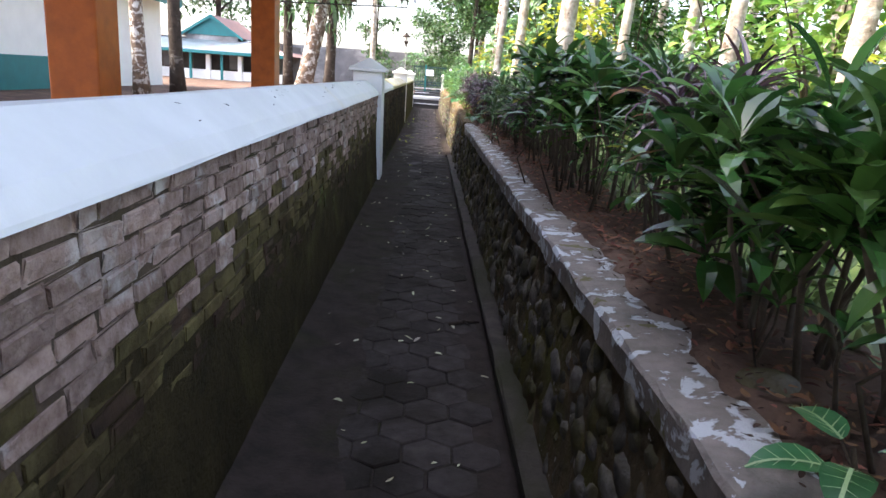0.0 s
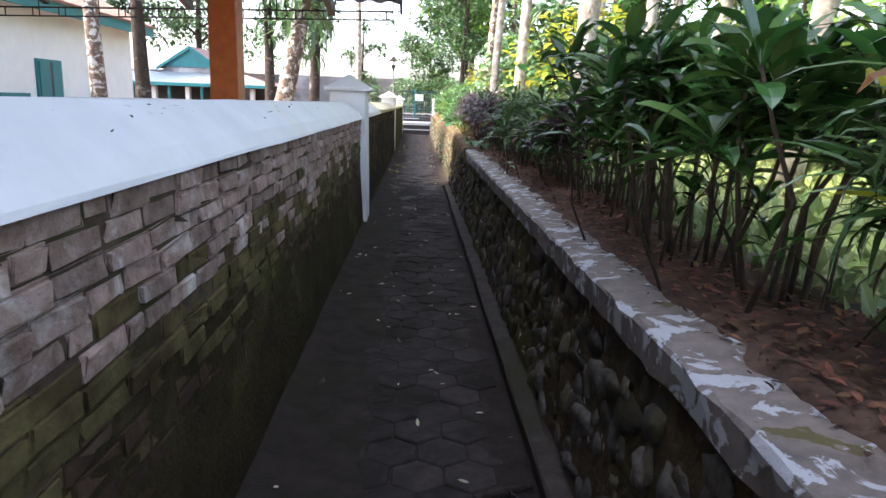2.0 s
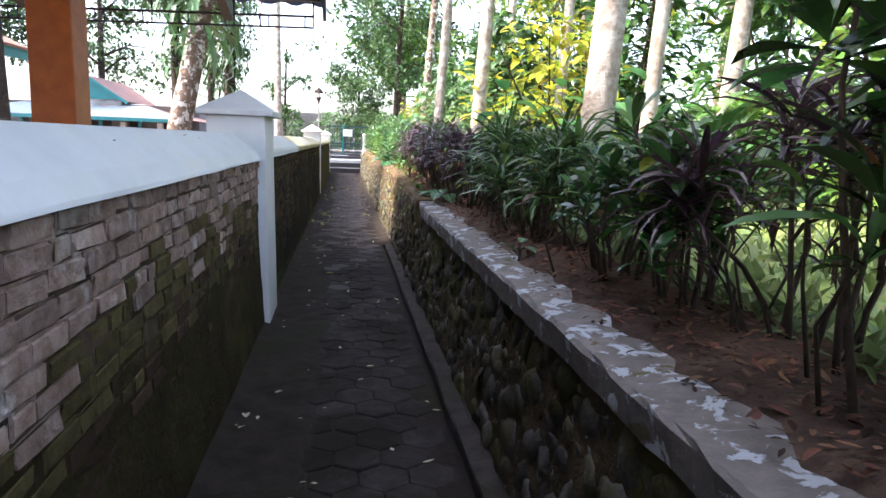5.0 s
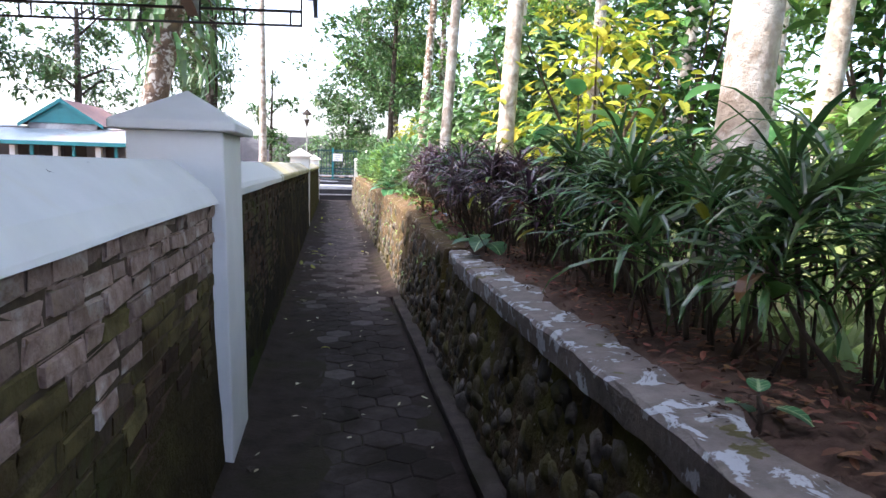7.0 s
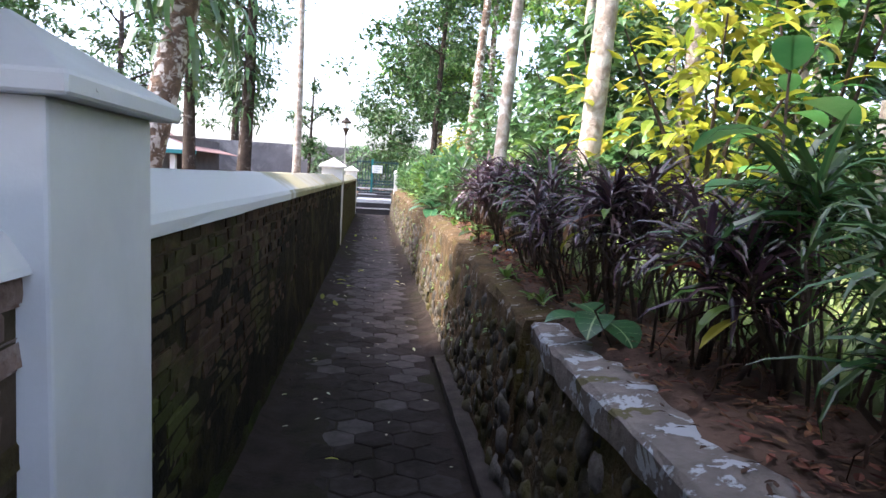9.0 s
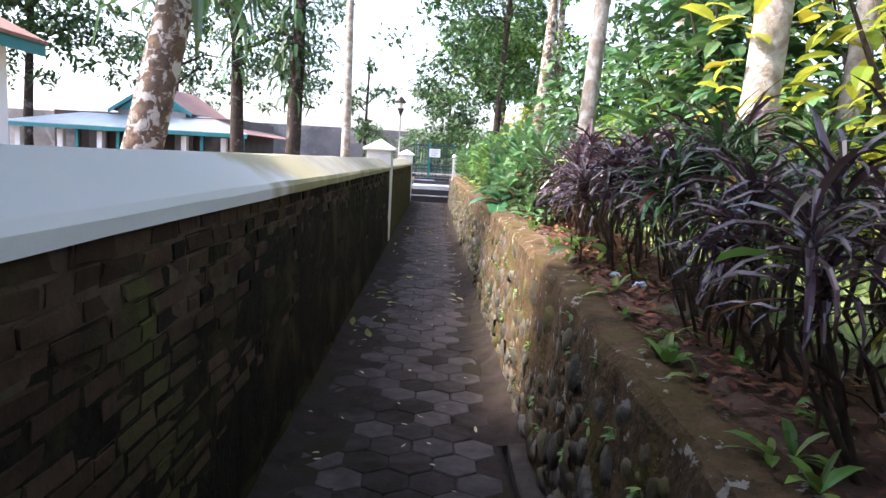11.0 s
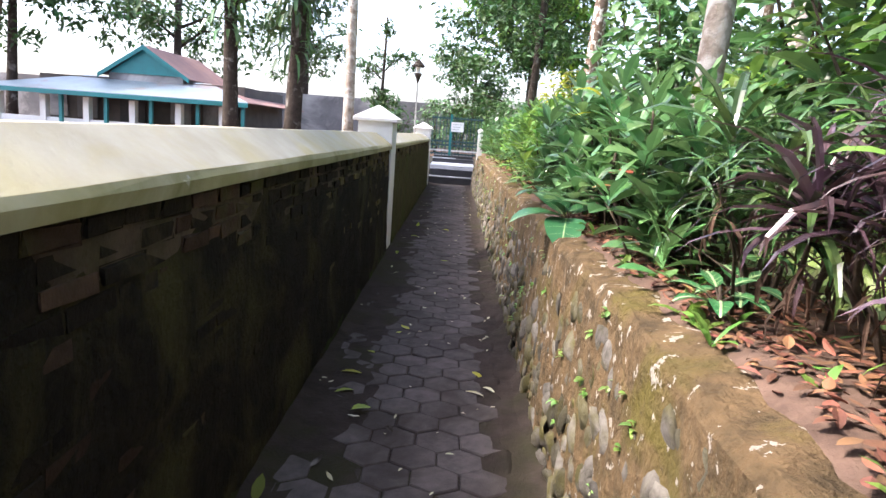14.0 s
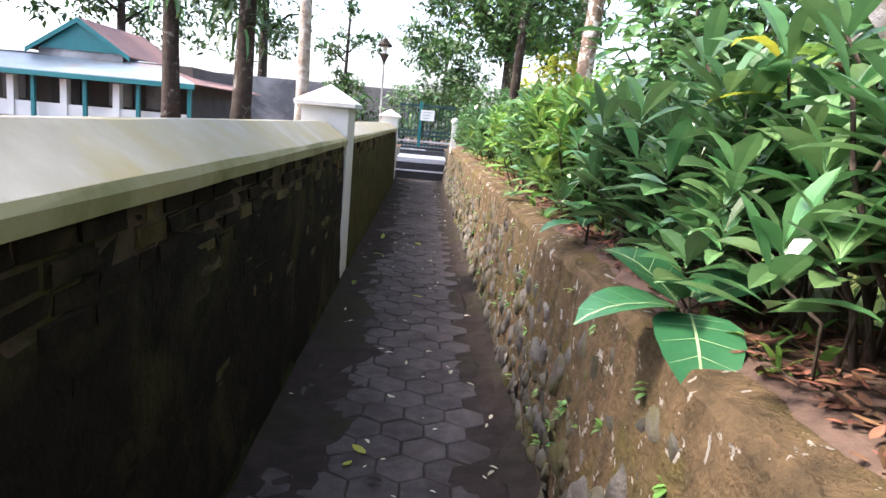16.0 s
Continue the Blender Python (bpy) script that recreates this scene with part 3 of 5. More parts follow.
def cloud(centres, per, spread, size, seed, flat=0.6, hang=0.0):
    """Many small folded leaves in clumps round the centres, as vertex and face lists."""
    rng = np.random.default_rng(seed)
    c = np.repeat(np.array(centres, float), per, 0)
    n = len(c)
    off = rng.normal(size=(n, 3)) * np.array([spread, spread, spread * flat])
    c = c + off
    az, el = rng.uniform(0, 2 * np.pi, n), rng.normal(-0.25 - hang, 0.5, n)
    d = np.stack([np.cos(az) * np.cos(el), np.sin(az) * np.cos(el), np.sin(el)], 1)
    s = np.stack([-np.sin(az), np.cos(az), rng.normal(0, 0.5, n)], 1)
    s /= np.linalg.norm(s, axis=1, keepdims=True)
    L = size * rng.uniform(0.6, 1.35, n)[:, None]
    up = np.cross(d, s)
    mid = c + d * L * 0.45
    v = np.stack([c, mid + s * L * 0.24 + up * L * 0.07, mid - s * L * 0.24 + up * L * 0.07, c + d * L + up * L * -0.1, mid], 1).reshape(-1, 3)
    i = np.arange(n)[:, None] * 5
    f = np.concatenate([i + np.array([[0, 4, 1]]), i + np.array([[0, 2, 4]]), i + np.array([[4, 3, 1]]), i + np.array([[2, 3, 4]])], 0)
    return v.tolist(), f.tolist()


# ---- shrubs of the hedge ----
OVATE_OUT = ((0.0, 0.06), (0.18, 0.34), (0.4, 0.82), (0.62, 1.0), (0.84, 0.66), (1.0, 0.0))
LONG_OUT = ((0.0, 0.40), (0.15, 0.80), (0.38, 1.0), (0.62, 0.85), (0.84, 0.48), (1.0, 0.0))
KINDS = {"broad": ("green broad-leaved garden shrub with bare lower stems", M_GLOSSY),
         "laurel": ("lush glossy green broad-leaved garden shrub", M_BROAD),
         "bright": ("bright green young broad-leaved garden shrub", M_BRIGHT),
         "strap": ("dark green strap-leaved cordyline shrub with bare stems", M_STRAP),
         "purple": ("dark purple strap-leaved cordyline shrub with bare stems", M_PURPLE)}


def strap_head(V, F, rng, at, count, scale):
    """A tuft of long arching straps round a shoot's tip."""
    for q in range(count):
        f = q / count
        base = (at[0] + rng.uniform(-0.012, 0.012), at[1] + rng.uniform(-0.012, 0.012), at[2] - 0.11 * f + 0.02)
        leaf(V, F, base, q * 2.4 + rng.uniform(-0.4, 0.4), 1.25 - 1.05 * f + rng.uniform(-0.25, 0.2), rng.uniform(0.15, 0.33) * scale, rng.uniform(0.013, 0.025) * scale,
             rng.uniform(0.6, 2.2), LONG_OUT, 0.32, rng.uniform(-0.5, 0.5))


def whorl(V, F, rng, at, count, scale, droop=1.2):
    """A rosette of broad leaves, steep in the middle and spreading outside."""
    for q in range(count):
        leaf(V, F, (at[0], at[1], at[2] - 0.007 * q), q * 2.4 + rng.uniform(-0.4, 0.4), max(0.15, 1.2 - q * 0.13) + rng.uniform(-0.3, 0.2), rng.uniform(0.13, 0.23) * scale, rng.uniform(0.048, 0.078) * scale,
             rng.uniform(0.25, 1.0) * droop, OVATE_OUT, 0.28, rng.uniform(-0.4, 0.4))


def shrub(kind, x, y, seed, top):
    """A shrub of bare stems with a head of leaves on each."""
    rng = random.Random(seed)
    z0 = wall_top(y)
    label, material = KINDS[kind]
    t = thing("shrub", label, "shrub", (x, y, z0), "shrubs of the hedge")
    strap = kind in ("strap", "purple")
    size = rng.uniform(0.9, 1.25)
    for k in range(rng.randint(6, 8) if kind == "purple" and y > 8 else (rng.randint(8, 10) if strap else rng.randint(7, 9))):
        a = rng.uniform(0, 2 * math.pi)
        r0, r1 = rng.uniform(0.02, 0.14), rng.uniform(0.05, 0.32)
        h = (top - z0) * (1.0 - (0.24 if strap and y > 8 else 0.33) * rng.random() ** 1.3) - (0.20 if strap else 0.07)
        bx, by = r0 * math.cos(a), r0 * math.sin(a) * 1.5
        tx, ty = r1 * math.cos(a), r1 * math.sin(a) * 1.4
        mx, my = (bx + tx) / 2 + rng.uniform(-0.09, 0.09), (by + ty) / 2 + rng.uniform(-0.11, 0.11)
        part("stem", tube([(bx, by, -0.08), ((bx + mx) / 2 + rng.uniform(-0.02, 0.02), (by + my) / 2 + rng.uniform(-0.02, 0.02), h * 0.25), (mx, my, h * 0.5),
                           ((tx + mx) / 2 + rng.uniform(-0.03, 0.03), (ty + my) / 2, h * 0.75), (tx, ty, h)], [0.010, 0.009, 0.008, 0.006, 0.005], 7), M_STEM, t, smooth=True)
        V, F = [], []
        if strap:
            strap_head(V, F, rng, (tx, ty, h), rng.randint(30, 38), size * (0.9 if kind == "purple" else 1.0))
            V2, F2 = [], []
            for q in range(5):
                a2 = rng.uniform(0, 6.28)
                leaf(V2, F2, (tx, ty, h - 0.16 - 0.02 * q), a2, rng.uniform(-0.6, 0.2), rng.uniform(0.10, 0.2), rng.uniform(0.008, 0.016), rng.uniform(1.5, 3.0), STRAP_OUT, 0.5, rng.uniform(-0.8, 0.8))
            mesh_obj("dead_leaves", V2, F2, M_DEADSTRAP, t, "brown withered hanging leaves")["kind"] = "stuff"
        else:
            tiers = rng.randint(5, 6) if y > 11.5 else rng.randint(3, 4)
            for tier in range(tiers):
                az0, out = rng.uniform(0, 6.28), (0.0 if tier == 0 else rng.uniform(0.05, 0.18))
                whorl(V, F, rng, (tx + out * math.cos(az0), ty + out * math.sin(az0), h - (0.075 if y > 11.5 else 0.06) * tier), rng.randint(8, 12), size * (0.86 if y > 11.5 else (0.78 if y > 3 else 1.0)), 0.6 if y > 11.5 else 1.0)
        mesh_obj("leaf_head", V, F, material, t)
        if rng.random() < 0.22:
            for q in range(rng.randint(1, 3)):
                V3, F3 = [], []
                leaf(V3, F3, (tx, ty, h - rng.uniform(0.0, 0.14)), rng.uniform(2.2, 4.6), rng.uniform(-0.2, 1.0), rng.uniform(0.14, 0.26), rng.uniform(0.03, 0.06), rng.uniform(0.4, 1.4), OVATE_OUT, 0.3, rng.uniform(-0.4, 0.4))
                mesh_obj("turning_leaf", V3, F3, rng.choice((M_GOLD, M_REDLEAF, M_BRIGHT)), t, "leaf turning yellow or red")
    for k in range(5):
        a, r0 = rng.uniform(0, 6.28), rng.uniform(0.05, 0.25)
        bx, by = r0 * math.cos(a), r0 * math.sin(a) * 1.5
        hh = (top - z0) * rng.uniform(0.28, 0.62)
        tip = (bx * 1.3 + rng.uniform(-0.15, 0.15), by + rng.uniform(-0.15, 0.15), hh)
        part("stem", tube([(bx, by, -0.05), (bx * 1.2 + rng.uniform(-0.08, 0.08), by + rng.uniform(-0.08, 0.08), hh * 0.5), tip], [0.007, 0.005, 0.003], 5), M_STEM, t, smooth=True)
        V, F = [], []
        if strap:
            strap_head(V, F, rng, tip, rng.randint(7, 12), 0.62)
        else:
            whorl(V, F, rng, tip, rng.randint(5, 8), 0.62)
        mesh_obj("leaf_head", V, F, material, t)
    return t


HEDGE = [(-3.0, "broad", 1.52), (-0.85, "strap", 1.68), (0.15, "broad", 1.74), (2.3, "purple", 1.60), (3.05, "broad", 1.52), (4.1, "strap", 1.58), (6.2, "strap", 1.56), (7.4, "purple", 1.58),
         (8.2, "strap", 1.60), (8.75, "purple", 1.68), (11.2, "strap", 1.70), (11.75, "laurel", 1.68), (15.0, "bright", 1.70), (15.9, "laurel", 1.72), (18.0, "bright", 1.68), (20.0, "laurel", 1.70)]
rng = random.Random(11)
y, seed = -2.6, 100
while y < 26.5:
    kind, top = [(k, t) for a, k, t in HEDGE if y >= a][-1]
    if kind == "strap" and rng.random() < 0.25:
        kind = "purple"
    elif kind == "purple" and rng.random() < 0.2:
        kind = "strap"
    elif y > 12 and rng.random() < 0.12:
        kind = "bright"
    shrub(kind, 1.29 + rng.uniform(-0.08, 0.12), y, seed, top + rng.uniform(-0.10, 0.08))
    seed += 1
    y += rng.uniform(0.36, 0.46) if kind in ("laurel", "bright") else rng.uniform(0.42, 0.56)


# ---- trees ----
def tree(name, x, y, z, height, r, lean, label, bark=None, leafmat=None, crown_r=2.0, crown_z=None, clumps=40, per=40, size=0.16, seed=0, limbs=6, hang=0.0, group="garden trees", fork=None):
    rng = random.Random(seed)
    t = thing(name, label, "tree", (x, y, z), group)
    bark, leafmat = bark or M_TRUNK, leafmat or M_CANOPY
    pts, rad, n = [], [], 9
    for i in range(n + 1):
        u = i / n
        pts.append((lean[0] * u * height + 0.05 * math.sin(3 * u + seed) * (1 + r), lean[1] * u * height + 0.05 * math.cos(4 * u + seed), height * u - 0.1))
        rad.append(r * (1.25 if i == 0 else 1.0 - 0.55 * u))
    part("trunk", tube(pts, rad, 14), bark, t, smooth=True)
    cz = crown_z if crown_z is not None else height * 0.75
    centres = []
    for k in range(limbs):
        u = rng.uniform(min(0.9, cz / height * 0.8), 0.98)
        a = rng.uniform(0, 6.28)
        p0 = Vector(pts[0]).lerp(Vector(pts[-1]), u)
        out = crown_r * rng.uniform(0.6, 1.0)
        p2 = p0 + Vector((math.cos(a) * out, math.sin(a) * out, rng.uniform(0.1, 0.6) * crown_r))
        p1 = p0.lerp(p2, 0.5) + Vector((0, 0, 0.12 * crown_r))
        part("limb", tube([p0, p1, p2], [r * 0.34, r * 0.22, r * 0.08], 7), bark, t, smooth=True)
        for c in range(clumps // limbs):
            v = rng.uniform(0.35, 1.05)
            c0 = p0.lerp(p2, v)
            centres.append((c0.x + rng.gauss(0, 0.28) * crown_r, c0.y + rng.gauss(0, 0.28) * crown_r, c0.z + rng.gauss(0, 0.22) * crown_r))
    if centres:
        V, F = cloud(centres, int(per * 1.25), crown_r * 0.10, size * 1.1, seed + 7, 0.7, hang)
        mesh_obj("crown", V, F, leafmat, t)
    return t


rng = np.random.default_rng(77)
pts = np.stack([1.44 + 5.5 * rng.random(11000) ** 1.6, rng.uniform(-3, 24, 11000), np.full(11000, 0.80)], 1)
V, F = cloud(pts, 2, 0.03, 0.10, 78, 0.1, -1.0)
tagged(mesh_obj("grass", V, F, M_BLADE), "uneven green grass and weeds of the lawn", "grass", kind="stuff")

# trees of the garden
tree("tree", 1.87, 5.84, 0.75, 8.5, 0.125, (0.045, 0.0), "pale barked garden tree behind the hedge", crown_r=2.2, crown_z=6.2, clumps=36, per=40, seed=1)
tree("tree", 1.82, 10.05, 0.75, 9.0, 0.10, (0.06, 0.01), "pale slender garden tree behind the hedge", crown_r=2.0, crown_z=6.5, clumps=36, per=40, seed=2)
tree("tree", 1.88, 14.1, 0.75, 9.0, 0.10, (0.07, 0.01), "pale slender garden tree behind the hedge", crown_r=2.0, crown_z=6.5, clumps=36, per=40, seed=3)
tree("tree", 2.55, 21.8, 0.75, 10.0, 0.14, (0.06, 0.0), "brown barked leaning garden tree", M_BARK, crown_r=2.2, crown_z=7, clumps=42, per=45, seed=4)
tree("tree", 1.85, 24.0, 0.75, 8.0, 0.10, (0.02, 0.0), "dark leafy tree beside the path's end", M_DARKBARK, crown_r=2.0, crown_z=3.4, clumps=90, per=60, size=0.15, seed=5, limbs=10)
for i, (x, y, r, h) in enumerate([(3.1, 3.6, 0.09, 8), (3.9, 2.9, 0.11, 9), (4.7, 4.4, 0.12, 9), (5.6, 3.6, 0.10, 9), (3.3, 7.8, 0.09, 8.5), (4.6, 8.6, 0.12, 9), (6.2, 7.2, 0.12, 9), (3.6, 12.2, 0.10, 9),
                                  (5.4, 12.9, 0.12, 10), (7.4, 10.5, 0.13, 10), (3.9, 17.0, 0.11, 10), (6.0, 18.0, 0.12, 10), (8.5, 15.0, 0.14, 11), (7.0, 5.2, 0.11, 9), (9.0, 7.5, 0.12, 10)]):
    tree("tree", x, y, 0.75, h, r, (0.05 + 0.02 * math.sin(i), 0.02 * math.cos(i * 2)), "pale barked garden tree among undergrowth", crown_r=2.1, crown_z=4.2 if i % 3 else 3.2, clumps=42, per=40, size=0.17, seed=20 + i,
         leafmat=(M_CANOPY, M_BRIGHT, M_GOLD)[i % 3])


def bush(x, y, z, h, r, material, seed, size=0.24, label="tall leafy green bush in the garden", n=900):
    rng = random.Random(seed)
    t = thing("bush", label, "bush", (x, y, z), "undergrowth of the garden")
    for k in range(5):
        a = k * 1.26 + rng.random()
        part("stem", tube([(0, 0, -0.1), (0.3 * r * math.cos(a), 0.3 * r * math.sin(a), h * 0.45), (0.7 * r * math.cos(a), 0.7 * r * math.sin(a), h * 0.85)], [0.03, 0.02, 0.008], 6), M_STEM, t)
    V, F = [], []
    for k in range(n):
        a, u = rng.uniform(0, 6.28), rng.uniform(0.12, 1.0)
        rr = r * math.sqrt(rng.random()) * (0.55 + 0.45 * math.sin(u * 3.0)) * (0.8 + 0.35 * math.sin(a * 3 + seed))
        leaf(V, F, (rr * math.cos(a), rr * math.sin(a), h * u), a + rng.gauss(0, 0.8), rng.uniform(-0.5, 0.7), size * rng.uniform(0.6, 1.3), size * rng.uniform(0.3, 0.5), rng.uniform(0.3, 1.2), LEAF_OUT, 0.25, rng.uniform(-0.5, 0.5))
    mesh_obj("foliage", V, F, material, t)
    return t


rng = random.Random(5)
k = 0
for row, (x0, step) in enumerate(((3.2, 2.2), (5.6, 3.2), (9.5, 4.2))):
    y = -3.0
    while y < 30:
        h = rng.uniform(0.8, 2.3) + 0.35 * row
        bush(x0 + rng.uniform(-0.4, 0.4) + (1.5 if row == 0 and y < 9 else 0.0), y, 0.75, h, rng.uniform(0.7, 1.2) * (1 + 0.3 * row), rng.choice([M_BROAD, M_BRIGHT, M_BRIGHT, M_GOLD, M_CANOPY]), 300 + k, 0.22 + 0.06 * row, n=620)
        k += 1
        y += step * rng.uniform(0.7, 1.3)
for i, (x, y, h) in enumerate([(3.0, 12.6, 2.7), (3.3, 15.2, 3.0), (4.3, 10.6, 3.1), (4.8, 13.4, 3.4), (2.9, 18.0, 2.6), (5.6, 9.0, 3.2)]):
    bush(x, y, 0.75, h, 0.95, (M_CANOPY, M_BROAD, M_GLOSSY)[i % 3], 560 + i, 0.26, "tall dense leafy bush between the garden trees", 900)
for i, (x, y) in enumerate([(19, 0), (21, 9), (18, 17), (14, 25), (9, 30), (5, 34), (3.2, 37), (13, 37), (26, 22)]):
    tree("tree", x, y, 0.75, 9 + i % 3, 0.2, (0.02, 0), "large leafy tree at the garden's far side", M_BARK, crown_r=3.4, crown_z=3.5, clumps=80, per=60, size=0.30, seed=60 + i, limbs=9, leafmat=(M_CANOPY, M_BRIGHT)[i % 2])

for i, (x, y, h) in enumerate([(0.3, 35.5, 2.0), (-0.6, 37.0, 2.2), (1.3, 34.5, 2.2), (2.0, 30.5, 2.0), (-2.2, 36.0, 1.6), (2.4, 27.5, 1.8)]):
    bush(x, y, 0.55, h, 0.9, (M_CANOPY, M_BROAD)[i % 2], 500 + i, 0.2, "dark leafy bush beyond the gate", 700)

# trees of the yard
tree("tree", -2.98, 13.4, 0.45, 9.0, 0.21, (0.23, 0.05), "mottled leaning tree trunk with peeling pale bark", M_BARK, crown_r=2.4, crown_z=7.4, clumps=30, per=40, seed=90, group="yard trees")
tree("tree", -6.9, 14.0, 0.45, 8.0, 0.19, (-0.02, 0.0), "pale mottled yard tree beside the white building", M_BARK, crown_r=2.2, crown_z=6.8, clumps=30, per=40, seed=91, group="yard trees")
tree("tree", -6.8, 16.3, 0.45, 8.0, 0.20, (-0.03, 0.0), "dark mottled yard tree beside the white building", M_DARKBARK, crown_r=2.2, crown_z=6.8, clumps=30, per=40, seed=92, group="yard trees")
tree("tree", -6.3, 29.0, 0.45, 9.0, 0.24, (-0.03, 0.0), "dark barked yard tree hung with ferns", M_DARKBARK, crown_r=2.6, crown_z=5.0, clumps=48, per=40, seed=93, size=0.2, group="yard trees")
tree("tree", -4.3, 27.9, 0.45, 9.0, 0.25, (0.02, 0.0), "dark barked yard tree hung with ferns", M_DARKBARK, crown_r=2.4, crown_z=5.4, clumps=42, per=40, seed=94, size=0.2, group="yard trees")
tree("tree", -2.02, 23.3, 0.45, 10.0, 0.12, (0.0, 0.0), "tall slim pale tree trunk in the yard", M_TRUNK, crown_r=1.6, crown_z=8.6, clumps=18, per=30, seed=95, group="yard trees")
for i, (x, y, h, r) in enumerate([(-20, 33, 9, 0.25), (-17.5, 36, 9, 0.22), (-24, 40, 10, 0.3), (-29, 30, 10, 0.3), (-14.0, 43, 9, 0.25), (-9.0, 49, 10, 0.3)]):
    tree("tree", x, y, 0.45, h, r, (0.03, 0), "large yard tree with an open leafy crown", M_DARKBARK, crown_r=3.6, crown_z=5.0, clumps=70, per=55, size=0.32, seed=110 + i, limbs=8, group="yard trees")
tree("tree", -3.0, 38.0, 0.45, 5.6, 0.09, (0.0, 0), "young tree with tiered light foliage", M_DARKBARK, crown_r=1.3, crown_z=2.2, clumps=40, per=30, size=0.2, seed=130, limbs=9, group="yard trees")
tree("tree", 0.9, 41.0, 0.45, 4.6, 0.12, (0.0, 0), "round leafy tree beyond the gate", M_DARKBARK, crown_r=1.8, crown_z=1.4, clumps=80, per=50, size=0.2, seed=131, limbs=9, group="yard trees")
tree("tree", 2.6, 33.0, 0.6, 6.0, 0.12, (0.0, 0), "leafy tree beyond the gate", M_DARKBARK, crown_r=1.9, crown_z=1.6, clumps=90, per=50, size=0.2, seed=132, limbs=10, group="yard trees")


def hanging_fern(x, y, z, seed):
    rng = random.Random(seed)
    t = thing("hanging_fern", "yellow-green fern hanging from a dark tree trunk", "fern", (x, y, z), "ferns on the yard trees")
    for k in range(60):
        V, F = [], []
        a = rng.uniform(0, 6.28)
        leaf(V, F, (0.2 * math.cos(a), 0.2 * math.sin(a), rng.uniform(-0.9, 0.9)), a, rng.uniform(-0.2, 0.7), rng.uniform(0.6, 1.3), rng.uniform(0.06, 0.14), rng.uniform(2.0, 3.2), STRAP_OUT, 0.2)
        mesh_obj("frond", V, F, M_BROAD if seed % 2 else M_CANOPY, t)


for i, (x, y, z) in enumerate([(-4.25, 27.9, 5.0), (-4.2, 27.9, 6.6), (-4.3, 27.9, 3.9), (-6.45, 29, 4.6), (-6.5, 29, 6.0), (-2.1, 13.7, 5.4), (-2.25, 13.65, 4.4), (-2.35, 13.6, 3.7)]):
    hanging_fern(x, y, z, i)

# ---- white building with a teal door ----
bld = thing("building", "white rendered building with teal fascia and tiled roof", "building", (0, 0, 0))
part("wall", box(-17, -9.5, 3.0, 22.0, 0.4, 3.4), M_LIME, bld)
part("dado", box(-9.51, -9.47, 3.0, 15.8, 0.4, 1.25), M_TEAL, bld, "dark teal painted dado")
part("fascia", box(-8.95, -8.9, 2.6, 22.5, 3.22, 3.50), M_TEAL, bld, "teal painted fascia board")
part("soffit", box(-9.5, -8.95, 2.6, 22.5, 3.36, 3.40), M_LIME, bld)
part("roof", prism([(-8.85, 3.48), (-8.85, 3.56), (-13.2, 5.6), (-17.6, 3.56), (-17.6, 3.48), (-13.2, 5.5)], 2.6, 22.5), M_TILE, bld, "brown clay tiled roof")
door = part("door", box(-9.52, -9.44, 16.15, 17.35, 0.45, 2.12, 0.01), M_TEAL, bld, "teal double door standing ajar")
part("door_leaf", box(-9.45, -9.41, 16.22, 16.70, 0.47, 2.05, 0.006), M_TEAL, door)
part("door_leaf", box(-9.45, -9.41, 16.82, 17.28, 0.47, 2.05, 0.006), M_TEAL, door)
# Dark strip set in front of the door for the shade between its leaves.
part("gap", box(-9.435, -9.425, 16.705, 16.815, 0.47, 2.05), M_DARKROOM, door, "dark strip standing for the shaded gap between the leaves")

def plate(points, thickness):
    """A flat polygon with a thickness: a vector along which it is drawn out."""
    bm = bmesh.new()
    a = [bm.verts.new(p) for p in points]
    b = [bm.verts.new((Vector(p) + Vector(thickness))[:]) for p in points]
    n = len(a)
    bm.faces.new(a)
    bm.faces.new(b[::-1])
    for k in range(n):
        bm.faces.new((a[k], b[k], b[(k + 1) % n], a[(k + 1) % n]))
    bmesh.ops.recalc_face_normals(bm, faces=bm.faces)
    return bm


# ---- hut in the yard ----
hut = thing("hut", "low hut with teal gable and sheet metal veranda roof", "house", (-0.75, 0, 0))
part("wall", box(-15.5, -7.4, 35.8, 41.5, 0.4, 2.6), M_DARKROOM, hut, "dark boarded wall")
part("veranda_wall", box(-16.2, -6.9, 33.9, 34.05, 0.4, 0.95), M_LIME, hut, "low whitewashed veranda wall")


part("veranda_roof", plate([(-16.4, 33.4, 1.92), (-6.5, 33.4, 1.92), (-8.9, 36.2, 2.62), (-13.9, 36.2, 2.62)], (0, 0, 0.04)), M_SHEET, hut, "pale sheet metal veranda roof")
part("veranda_roof", plate([(-6.49, 33.4, 1.92), (-6.49, 42.0, 1.92), (-8.85, 40.0, 2.62), (-8.85, 36.2, 2.62)], (0, 0, 0.04)), M_RUST, hut, "rusty sheet metal veranda roof")
part("fascia", box(-16.4, -6.5, 33.34, 33.39, 1.78, 1.93), M_TEAL, hut, "teal fascia")
part("upper_wall", box(-12.7, -9.8, 35.7, 40.5, 2.4, 2.82), M_GREYWALL, hut, "grey upper wall")
part("gable", plate([(-12.65, 35.62, 2.80), (-9.85, 35.62, 2.80), (-11.25, 35.62, 3.76)], (0, 0.07, 0)), M_TEAL, hut, "teal painted gable")
